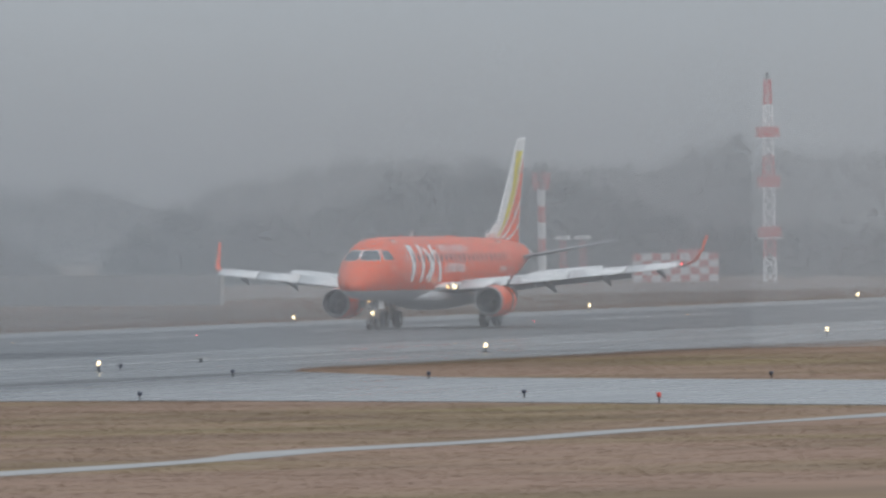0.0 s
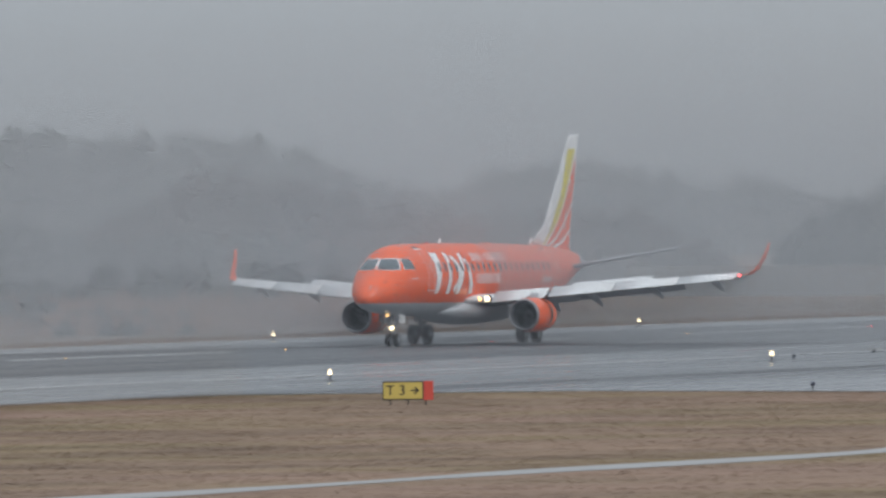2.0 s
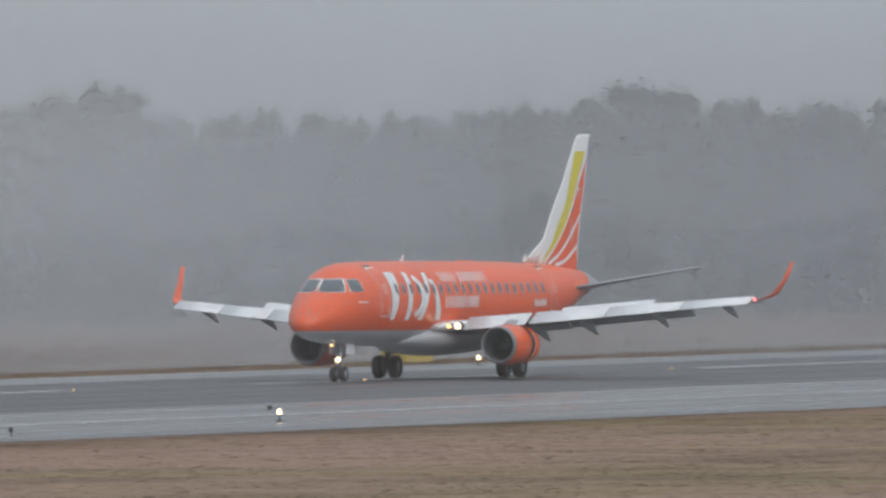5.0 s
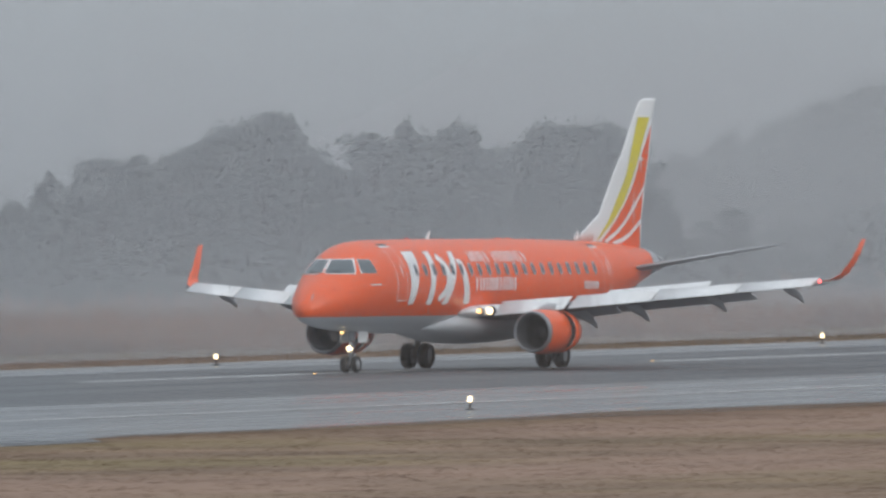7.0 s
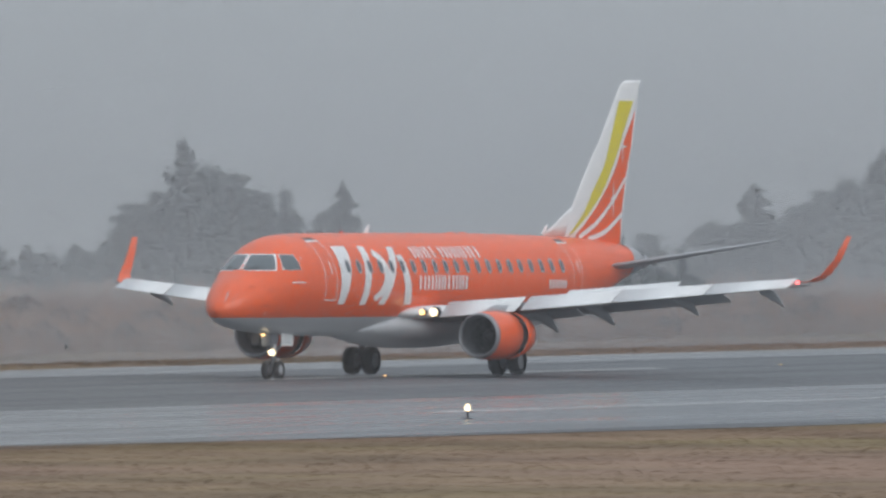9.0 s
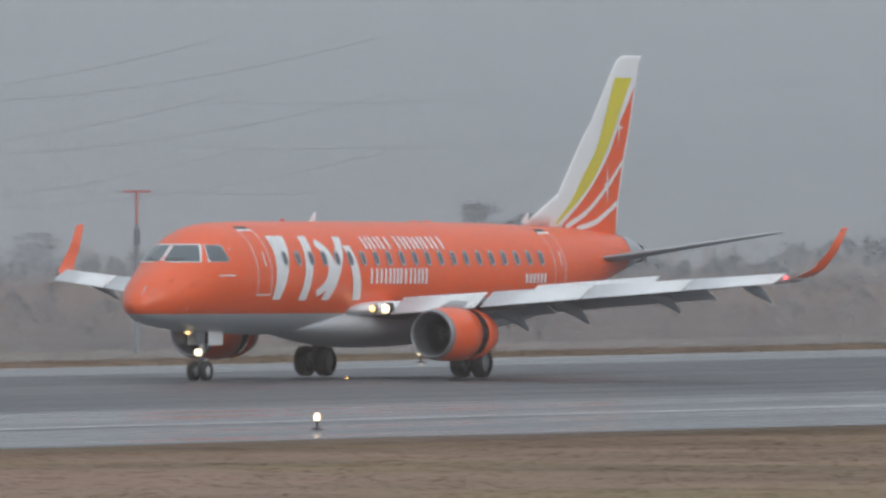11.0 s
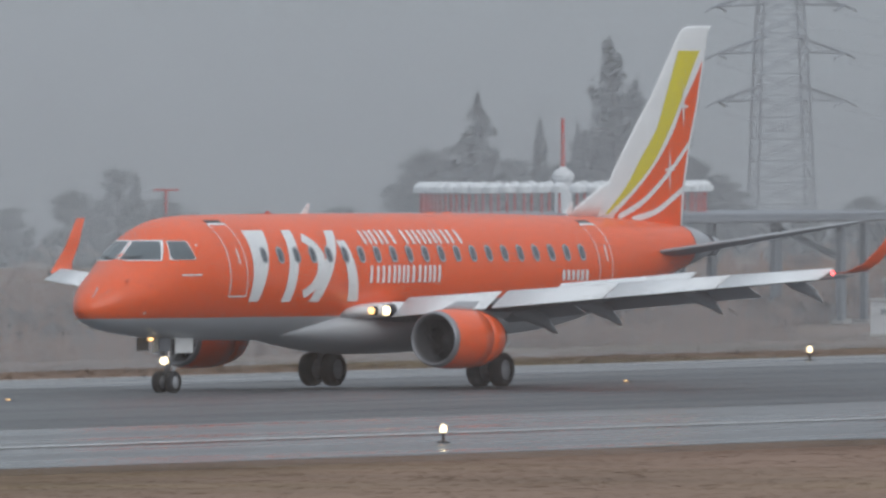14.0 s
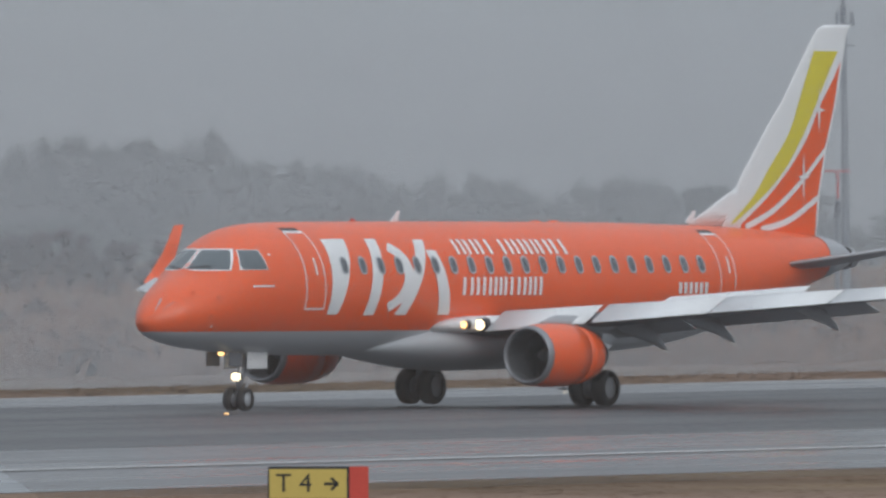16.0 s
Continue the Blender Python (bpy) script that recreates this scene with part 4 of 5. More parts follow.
def tree(kind, height, seed, label):
    """A tree with a tapered, limbed trunk and a crown of leaf clumps. Kinds: pine (flat tiers with gaps), fir (ragged cone), broad (lumpy dome)."""
    r = np.random.default_rng(seed)
    top = thing("tree", label, "tree", group="trees beyond the runway")
    bm, groups, cores = bmesh.new(), [], []
    lean = r.normal(0, 0.03, 2) * height
    def spine(u):
        return Vector((lean[0] * u * u, lean[1] * u * u, height * u))
    for i in range(5):
        rod(spine(i / 5), spine((i + 1) / 5), height * 0.020 * (1.08 - i / 5), height * 0.020 * (0.88 - i / 5) if i < 4 else height * 0.003, 7, bm)
    if kind == "pine":
        for i in range(30):
            u = 0.24 + 0.73 * ((i + r.uniform(-0.8, 0.8)) / 30) ** 0.9 if i else 0.24
            q = r.uniform(0, 6.28)
            reach = height * (0.025 + 0.23 * (1 - u) ** 0.8) * r.uniform(0.35, 1.3)
            a = spine(min(max(u - 0.02, 0.1), 0.97))
            b = a + Vector((math.cos(q) * reach, math.sin(q) * reach, height * r.uniform(0.0, 0.05)))
            rod(a, b, height * 0.006, height * 0.002, 5, bm)
            groups.append(spray(r, a, b, max(60, int(260 * reach / height / 0.15)), reach * 0.60 + 0.016 * height, height * r.uniform(0.012, 0.026)))
        groups.append(spray(r, spine(0.90), spine(1.0), 90, height * 0.03, height * 0.012))
    elif kind == "fir":
        whorls = 15
        for i in range(whorls):
            u = 0.07 + 0.91 * i / (whorls - 1)
            gap = 0.91 / whorls * height
            for k in range(6 if u < 0.75 else 4):
                q = r.uniform(0, 6.28)
                reach = height * (0.016 + 0.30 * (1.0 - u) ** 0.75) * r.uniform(0.5, 1.2)
                a = spine(min(u + r.uniform(-0.02, 0.02), 1.0))
                b = a + Vector((math.cos(q) * reach, math.sin(q) * reach, reach * r.uniform(-0.22, 0.10)))
                if k < 3:
                    rod(a, b, height * 0.005, height * 0.002, 4, bm)
                groups.append(spray(r, a, b, max(32, int(190 * (reach / height / 0.2))), reach * 0.55, gap * 0.34, gap * 0.4))
        groups.append(spray(r, spine(0.94), spine(1.03), 40, height * 0.010, height * 0.01))
    else:
        lumps = []
        for i in range(30):
            u = r.uniform(0.14, 0.95)
            q = r.uniform(0, 6.28)
            reach = height * 0.28 * math.sin(min(1.0, (1.12 - u) * 1.5) * 1.5) * r.uniform(0.35, 1.1)
            a = spine(u * 0.72)
            b = spine(u) + Vector((math.cos(q) * reach, math.sin(q) * reach, 0))
            rod(a, b, height * 0.009, height * 0.003, 5, bm)
            rad = height * r.uniform(0.055, 0.115)
            lumps.append((np.array(b), rad))
            if r.uniform() < 0.5:
                c = b + Vector((math.cos(q) * rad, math.sin(q) * rad, height * r.uniform(0.0, 0.07)))
                lumps.append((np.array(c), rad * 0.5))
        lumps.append((np.array(spine(0.92)), height * 0.08))
        for c, rad in lumps:
            n = max(40, int(190 * (rad / height / 0.1) ** 1.6))
            g = ball(r, n, c, rad * 1.1, rad * 0.75)
            loose = r.uniform(size=n) < 0.22
            g[loose] = c + (g[loose] - c) * r.uniform(1.1, 1.65, (int(loose.sum()), 1))
            groups.append(g)
        cores = [(c, rad * 0.45, rad * 0.35) for c, rad in lumps if rad > height * 0.08]
    part("trunk", bm, BARK, top, "dark tapering trunk with limbs")
    pts = np.concatenate(groups)
    out = (pts - np.array((0.0, 0.0, height * 0.4))) / (height * 0.3)
    soup("crown", pts, out, seed + 1, 0.013 * height + 0.05, FOLIAGE, top, "dark evergreen foliage", cores)
    return top


KINDS = {k: [tree(kind, h, s, label) for kind, h, s, label in rows] for k, rows in {
    "pine": [("pine", 10, 11, "tall dark pine with flat tiers, hazy in the mist"), ("pine", 10, 12, "leaning dark pine with gaps in its crown")],
    "fir": [("fir", 10, 21, "dark ragged conifer standing in the mist"), ("fir", 10, 22, "narrow dark conifer standing in the mist"), ("fir", 10, 23, "dark conifer with an uneven tip")],
    "broad": [("broad", 10, 31, "dark rounded broadleaf tree in the mist"), ("broad", 10, 32, "dense dark broadleaf tree with a lumpy crown"), ("broad", 10, 33, "wide dark evergreen broadleaf tree")],
}.items()}
used = set()


def plant(kind, which, bearing, distance, height, wide=1.0, turn=0.0):
    base = KINDS[kind][which]
    x, y, _ = place(bearing, distance)
    s = height / 10
    m = Matrix.LocRotScale((x, y, -0.05), Euler((0, 0, turn)), (s * wide, s * wide, s))
    if base.name in used:
        copy_thing(base, m @ Matrix.Diagonal((*(1 / q for q in base.scale), 1)))
    else:
        base.matrix_basis = m
        used.add(base.name)


for kind, which, b, d, h, w, t in (
    # low trees before the stand
    ("broad", 0, 66.95, 1180, 4.2, 1.3, 1), ("fir", 0, 68.0, 1180, 3.6, 1.2, 1), ("broad", 2, 68.12, 1170, 3.2, 1.5, 1), ("fir", 1, 68.30, 1180, 4.0, 1.1, 1),
    # lone clump with a high pine
    ("broad", 1, 64.30, 1150, 1.3, 1.9, 0), ("broad", 0, 64.42, 1150, 1.4, 1.9, 1), ("broad", 2, 64.53, 1155, 1.6, 1.8, 2), ("broad", 1, 64.655, 1150, 4.4, 1.0, 3), ("broad", 2, 64.73, 1150, 4.9, 1.1, 4), ("pine", 0, 64.80, 1148, 7.6, 1.15, 1),
    ("broad", 0, 64.86, 1155, 6.2, 1.0, 5), ("broad", 1, 64.91, 1150, 6.0, 0.8, 0), ("broad", 2, 64.99, 1150, 4.8, 0.9, 1), ("broad", 1, 65.055, 1150, 5.1, 0.45, 2), ("pine", 1, 65.215, 1150, 5.4, 1.2, 0), ("broad", 0, 65.145, 1155, 3.8, 0.7, 3),
    ("broad", 0, 65.3, 1155, 2.6, 1.6, 3), ("broad", 2, 65.5, 1155, 2.2, 1.8, 2), ("broad", 1, 65.75, 1160, 2.2, 2.0, 2), ("broad", 1, 66.02, 1155, 2.6, 1.8, 2), ("broad", 0, 66.18, 1150, 3.2, 1.4, 2), ("fir", 0, 66.315, 1140, 5.1, 2.0, 1), ("broad", 2, 66.42, 1150, 4.2, 1.2, 0),
    # trees round the power line
    ("pine", 0, 59.855, 1050, 10.3, 0.85, 1), ("fir", 0, 59.89, 1052, 8.2, 0.8, 4), ("broad", 1, 59.93, 1050, 7.4, 0.8, 1), ("broad", 0, 59.97, 1055, 6.4, 1.0, 2), ("broad", 2, 60.05, 1050, 4.6, 1.2, 3), ("broad", 1, 60.13, 1050, 3.5, 1.3, 0), ("pine", 1, 59.495, 1050, 7.7, 0.95, 0), ("broad", 1, 59.46, 1055, 5.4, 1.1, 3),
    ("broad", 0, 59.36, 1050, 5.0, 1.1, 1), ("broad", 2, 59.28, 1050, 3.4, 1.3, 2), ("pine", 1, 59.65, 1050, 6.4, 0.7, 2), ("fir", 2, 59.75, 1052, 6.1, 0.6, 3), ("broad", 1, 59.58, 1055, 4.6, 1.3, 4), ("broad", 2, 59.70, 1050, 4.4, 1.2, 1),
    ("pine", 1, 60.61, 1060, 4.7, 1.1, 2), ("broad", 2, 60.84, 1050, 5.6, 0.62, 0), ("broad", 0, 60.80, 1055, 4.0, 0.7, 3), ("broad", 1, 60.94, 1050, 3.8, 1.3, 1), ("broad", 2, 61.02, 1050, 2.6, 1.5, 2), ("broad", 0, 60.5, 1060, 2.6, 1.6, 3), ("broad", 1, 61.45, 1050, 2.7, 1.3, 1),
    ("broad", 1, 63.08, 1060, 3.6, 1.5, 2), ("broad", 0, 63.2, 1060, 3.0, 1.6, 2), ("broad", 2, 62.9, 1070, 2.2, 1.8, 0), ("broad", 0, 62.4, 1080, 2.0, 2.0, 0), ("broad", 1, 61.9, 1080, 2.0, 2.0, 0),
    ("broad", 0, 57.72, 1000, 3.6, 1.5, 1), ("broad", 2, 57.86, 1005, 3.6, 1.4, 2), ("broad", 1, 58.02, 1000, 3.2, 1.5, 3), ("broad", 2, 58.22, 1005, 2.6, 1.8, 0), ("broad", 0, 58.42, 1000, 3.4, 1.3, 1), ("broad", 1, 58.53, 1000, 4.5, 1.0, 2), ("fir", 0, 58.58, 1002, 4.0, 0.9, 2), ("broad", 2, 58.66, 1000, 3.0, 1.4, 3), ("broad", 1, 58.9, 1000, 2.4, 2.0, 3), ("broad", 0, 59.1, 1000, 2.6, 1.8, 3),
):
    plant(kind, which, b, d, h, w, t)
STAND = ((66.42, 2.5), (66.44, 3.5), (66.49, 4.3), (66.55, 5.0), (66.61, 5.2), (66.65, 6.4), (66.7, 6.0), (66.77, 7.4), (66.86, 7.5), (66.91, 7.0), (66.97, 7.8), (67.03, 8.3), (67.1, 9.2), (67.18, 9.4), (67.23, 9.9), (67.27, 8.9), (67.33, 8.2), (67.39, 7.2), (67.46, 6.0), (67.5, 7.2), (67.52, 8.6), (67.56, 9.2), (67.62, 8.6), (67.66, 7.6), (67.71, 9.1), (67.74, 8.9), (67.79, 7.5), (67.82, 6.8), (67.85, 7.8), (67.93, 8.3), (67.98, 9.1), (68.05, 9.3), (68.11, 8.6), (68.15, 9.2), (68.18, 7.2), (68.21, 5.7), (68.26, 4.6), (68.37, 3.4), (68.46, 4.0))
rng = np.random.default_rng(17)
for i, (b, h) in enumerate(STAND):
    plant("fir" if i in (5, 21) else "broad", i % 3, b + rng.uniform(-0.012, 0.012), 1245 + 5 * (i % 5), h + rng.uniform(0.1, 0.4), 1.6 if i in (5, 21) else rng.uniform(0.75, 1.05), 1.7 * i)
    if h > 4:
        plant("broad", (i + 1) % 3, b + rng.uniform(0.01, 0.05), 1238 + 4 * (i % 3), h * rng.uniform(0.55, 0.78), 1.35, i + 2)
for kind, which, b, h, w in (("pine", 1, 65.93, 4.4, 0.8), ("broad", 0, 65.85, 4.2, 0.7), ("broad", 1, 65.52, 3.6, 0.9), ("pine", 0, 66.11, 2.9, 0.7)):
    plant(kind, which, b, 950, h, w, 1.0)


def woods(name, rows, distance, depth, count, leaf, mat, seed, label):
    """A wooded hillside: rows of (bearing, height) of its skyline; lumpy crowns over a rising slope."""
    r = np.random.default_rng(seed)
    bs, hs = np.array([q[0] for q in rows]), np.array([q[1] for q in rows])
    size = distance / 1150
    ncr = int((bs[-1] - bs[0]) * radians(1) * distance / (size * 1.25)) + 2
    crowns = []
    for layer in range(7):
        u = layer / 6
        for i in range(ncr if layer > 3 else ncr // 2):
            b = bs[0] + (bs[-1] - bs[0]) * r.uniform() if layer < 4 else bs[0] + (bs[-1] - bs[0]) * (i + r.uniform(0.1, 0.9)) / ncr
            h = float(np.interp(b, bs, hs))
            rad = size * r.uniform(0.6, 1.35) * min(1.0, 0.35 + 0.12 * h)
            crowns.append((*place(b, distance - depth * (1 - u))[:2], max(0.2, h * (0.12 + 0.88 * u ** 0.8) - rad * 0.9 + r.uniform(-0.5, 0.1)), rad))
    per = max(24, int(1.3 * count / len(crowns)))
    pts, out = [], []
    for x, y, z, rad in crowns:
        p = r.normal(size=(per, 3))
        p *= (r.uniform(0.1, 1.0, per) ** 0.5 / np.linalg.norm(p, axis=1))[:, None]
        if r.uniform() < 0.4:
            up = np.clip(p[:, 2:3], -1, 1)
            p = np.concatenate([p[:, :2] * (0.95 - 0.6 * up), up * 1.15], 1)
        else:
            p = p + 0.10 * np.sin(p[:, ::-1] * r.uniform(4, 9, 3) + r.uniform(0, 6, 3))
        q = np.where(r.uniform(size=(per, 1)) < 0.15, p * r.uniform(1.1, 1.5, (per, 1)), p)
        pts.append(q * (rad * 1.15, rad * 1.15, rad) + (x, y, z))
        out.append(p)
    ob = soup(name, np.concatenate(pts), np.concatenate(out), seed + 1, leaf * 0.8, mat, cores=[((x, y, z), rad * 0.78, rad * 0.68) for x, y, z, rad in crowns])
    # the slope under the crowns
    verts, faces = [], []
    bb = np.linspace(bs[0], bs[-1], 80)
    for b in bb:
        h = float(np.interp(b, bs, hs))
        for u in (0, 0.35, 0.7, 1.0, 1.4):
            verts.append((*place(b, distance - depth * (1 - u))[:2], max(-0.5, h * (0.05 + 0.80 * u) - 1.2) if u <= 1 else h * 0.7 - 1.2))
    faces = [(i * 5 + j, i * 5 + j + 1, (i + 1) * 5 + j + 1, (i + 1) * 5 + j) for i in range(79) for j in range(4)]
    tagged(obj(name + "_slope", verts, faces, mat), "dark undergrowth under the woods", "woods", kind="stuff")
    return tagged(ob, label, "woods", kind="stuff")


def beyond(rows, near, far):
    """The same skyline, seen from the terrace, further off."""
    return [(b, 8.42 + (h - 8.42) * far / near) for b, h in rows]


woods("woods", beyond([(68.0, 5.0), (68.22, 6.3), (68.55, 9.7), (68.82, 13.4), (69.0, 15.4), (69.13, 16.8), (69.25, 15.8), (69.35, 13.2), (69.65, 14.1), (69.85, 13.2), (70.1, 14.0), (70.37, 14.3), (70.55, 16.7), (70.8, 14.6), (71.12, 14.2), (71.3, 14.6), (71.45, 13.6), (71.6, 13.9), (71.72, 12.8), (71.9, 12.8), (72.02, 11.3), (72.2, 12.4), (72.55, 11.1), (72.7, 8.8), (72.93, 6.2), (73.05, 8.0), (73.25, 8.8)], 1900, 2130), 2130, 230, 130000, 0.27, FOLIAGE, 41, "misty wooded hill of evergreen trees")
woods("woods", beyond([(73.05, 8.0), (73.25, 8.8), (73.5, 8.5), (73.62, 6.9), (73.78, 7.8), (74.0, 5.3), (74.2, 7.7), (74.48, 9.3), (74.78, 9.7), (75.1, 8.4), (75.3, 8.4), (75.38, 10.0), (75.51, 10.9), (75.71, 9.6), (75.93, 9.3), (76.6, 9.5)], 1950, 2140), 2140, 200, 75000, 0.27, FOLIAGE, 43, "low misty wooded ridge")
woods("woods", [(72.0, 4.0), (72.3, 8.5), (72.55, 8.0), (72.75, 6.4), (72.95, 5.2), (73.2, 5.2), (73.38, 5.5), (73.48, 5.3), (73.58, 3.8), (73.72, 1.6)], 1600, 120, 38000, 0.24, AUTUMN, 45, "brownish misty wood at the hill's foot")
woods("woods", [(73.85, 2.6), (73.95, 4.6), (74.07, 5.7), (74.26, 4.8), (74.41, 5.2), (74.53, 6.5), (74.62, 8.2), (74.77, 8.2), (75.07, 8.0), (75.19, 6.8), (75.4, 4.0), (75.7, 3.6), (76.1, 3.8), (76.6, 4.0)], 1680, 120, 50000, 0.24, FOLIAGE, 47, "dark misty wood on a low rise")
woods("woods", [(70.0, 3.0), (70.3, 7.0), (70.6, 5.0), (70.9, 4.6), (71.2, 6.0), (71.5, 4.4), (71.8, 5.6), (72.1, 4.0), (72.4, 4.6), (72.8, 3.0)], 1450, 100, 42000, 0.22, FOLIAGE, 49, "dark misty wood at the field's edge")
woods("woods", [(68.4, 1.6), (68.8, 3.8), (69.1, 5.0), (69.4, 4.2), (69.7, 5.2), (70.0, 4.4), (70.3, 5.0)], 1440, 90, 22000, 0.22, FOLIAGE, 59, "dark misty wood at the field's edge")
woods("woods", [(55.0, 5.4), (55.6, 5.2), (55.84, 5.3), (56.05, 5.9), (56.29, 5.6), (56.41, 6.4), (56.47, 4.8), (56.77, 4.3), (56.92, 3.6), (57.16, 3.9), (57.28, 2.8), (57.47, 4.2), (57.6, 3.4), (57.76, 3.0), (58.0, 2.0)], 1060, 70, 45000, 0.17, FOLIAGE, 51, "misty mixed wood beyond the runway")
woods("woods", [(55.0, 2.6), (55.84, 2.2), (56.03, 2.5), (56.29, 1.7), (56.5, 1.0), (56.9, 1.2), (57.4, 0.9)], 880, 40, 15000, 0.13, AUTUMN, 53, "low scrub in front of the misty wood")

woods("trees", [(b, 0.72 * h - 0.4) for b, h in STAND], 1280, 30, 30000, 0.17, FOLIAGE, 71, "close-grown stand of dark trees in the mist")
woods("trees", [(64.6, 1.2), (64.62, 3.3), (64.67, 4.1), (64.74, 4.4), (64.77, 5.0), (64.83, 5.4), (64.9, 5.6), (64.92, 5.0), (64.98, 4.6), (65.01, 4.0), (65.05, 4.5), (65.07, 4.2), (65.09, 2.4)], 1165, 14, 12000, 0.14, FOLIAGE, 73, "close-grown clump of dark trees in the mist")
woods("trees", [(66.0, 0.8), (66.12, 1.2), (66.2, 1.9), (66.3, 3.0), (66.41, 3.0), (66.45, 4.2), (66.54, 4.9), (66.61, 5.2), (66.65, 6.0)], 1165, 18, 9000, 0.14, FOLIAGE, 75, "close-grown clump of dark trees in the mist")
woods("trees", [(59.26, 2.8), (59.31, 4.1), (59.36, 4.5), (59.41, 4.1), (59.55, 4.2), (59.62, 4.2), (59.7, 4.1), (59.78, 4.0), (59.81, 4.8), (59.88, 6.2), (59.95, 6.4), (60.01, 4.8), (60.09, 3.7), (60.14, 2.9), (60.16, 2.0)], 1064, 14, 12000, 0.13, FOLIAGE, 77, "close-grown clump of dark trees in the mist")

woods("scrub", [(63.9, 0.8), (64.2, 1.7), (64.6, 2.2), (65.0, 2.4), (65.3, 1.6), (65.8, 1.5), (66.2, 2.2), (66.5, 3.0), (67.0, 3.4), (67.5, 3.0), (68.0, 3.4), (68.5, 2.2), (69.0, 2.4), (70.0, 2.6), (71.0, 2.2), (71.7, 2.3), (72.3, 0.6)], 1160, 60, 42000, 0.20, FOLIAGE, 55, "dense dark undergrowth at the foot of the trees")
woods("trees", [(65.36, 1.6), (65.46, 2.8), (65.49, 3.2), (65.52, 3.5), (65.57, 2.8), (65.61, 2.6), (65.65, 2.9), (65.71, 2.9), (65.75, 2.8), (65.78, 3.2), (65.82, 3.3), (65.85, 3.9), (65.89, 3.5), (65.93, 4.0), (65.98, 2.9), (66.05, 2.3), (66.12, 2.2), (66.2, 1.4)], 960, 20, 12000, 0.13, FOLIAGE, 79, "close-grown clump of dark trees in the mist")
woods("scrub", [(57.6, 1.4), (58.4, 1.5), (59.2, 1.8), (59.8, 2.4), (60.2, 1.8), (60.8, 1.7), (61.4, 1.2), (62.4, 1.3), (63.2, 1.6), (63.9, 1.0)], 1030, 50, 26000, 0.17, FOLIAGE, 57, "dense dark undergrowth at the foot of the trees")

rng = np.random.default_rng(61)
n = 38000
bb = rng.uniform(54.5, 73.3, n)
yy = 341 + rng.gamma(1.2, 32, n)
yy = np.where((bb > 60.3) & (bb < 61.5), yy + 24, yy)
spots = np.column_stack([np.tan(np.radians(bb)) * yy, yy])
tagged(tufts("dry_reeds", spots, 0.95, 0.18, 6, REEDS, 62, 0.35), "tall dry brown reeds and scrub along the field's edge", "scrub", kind="stuff")
n = 1500
bb = rng.uniform(54.5, 66.5, n)
yy = 344 + rng.gamma(1.5, 16, n)
yy = np.where((bb > 60.3) & (bb < 61.5), yy + 24, yy)
spots = np.column_stack([np.tan(np.radians(bb)) * yy, yy, np.full(n, 0.35)])
rads = rng.uniform(0.35, 1.15, n)
groups = [ball(rng, 40, c, q, q * 0.7) for c, q in zip(spots, rads)]
tagged(soup("scrub", np.concatenate(groups), np.concatenate([g - c for g, c in zip(groups, spots)]), 63, 0.09, AUTUMN, cores=[(c, q * 0.75, q * 0.55) for c, q in zip(spots, rads)]), "low brown bushes along the field's edge", "scrub", kind="stuff")

n = 9000
bb = rng.uniform(73.0, 76.8, n)
yy = 331 + rng.gamma(1.5, 10, n)
spots = np.column_stack([np.tan(np.radians(bb)) * yy, yy])
tagged(tufts("dry_grass", spots, 0.16, 0.25, 5, BLADES, 66, 0.6), "rough dry brown grass beyond the runway", "grass", kind="stuff")


# ---- masts, beacon station, cabins ----
def lattice(bm, half0, half1, z0, z1, bays, r):
    """Four legs with cross bracing."""
    zs = [z0 + (z1 - z0) * i / bays for i in range(bays + 1)]
    w = lambda z: half0 + (half1 - half0) * (z - z0) / (z1 - z0)
    cs = ((-1, -1), (1, -1), (1, 1), (-1, 1))
    for i in range(bays):
        a, b = zs[i], zs[i + 1]
        for k in range(4):
            (p, q), (s, t) = cs[k], cs[(k + 1) % 4]
            rod((p * w(a), q * w(a), a), (p * w(b), q * w(b), b), r, sides=4, bm=bm)
            rod((p * w(a), q * w(a), a), (s * w(b), t * w(b), b), r * 0.55, sides=3, bm=bm)
            rod((s * w(a), t * w(a), a), (p * w(b), q * w(b), b), r * 0.55, sides=3, bm=bm)
            rod((p * w(b), q * w(b), b), (s * w(b), t * w(b), b), r * 0.55, sides=3, bm=bm)
    return bm


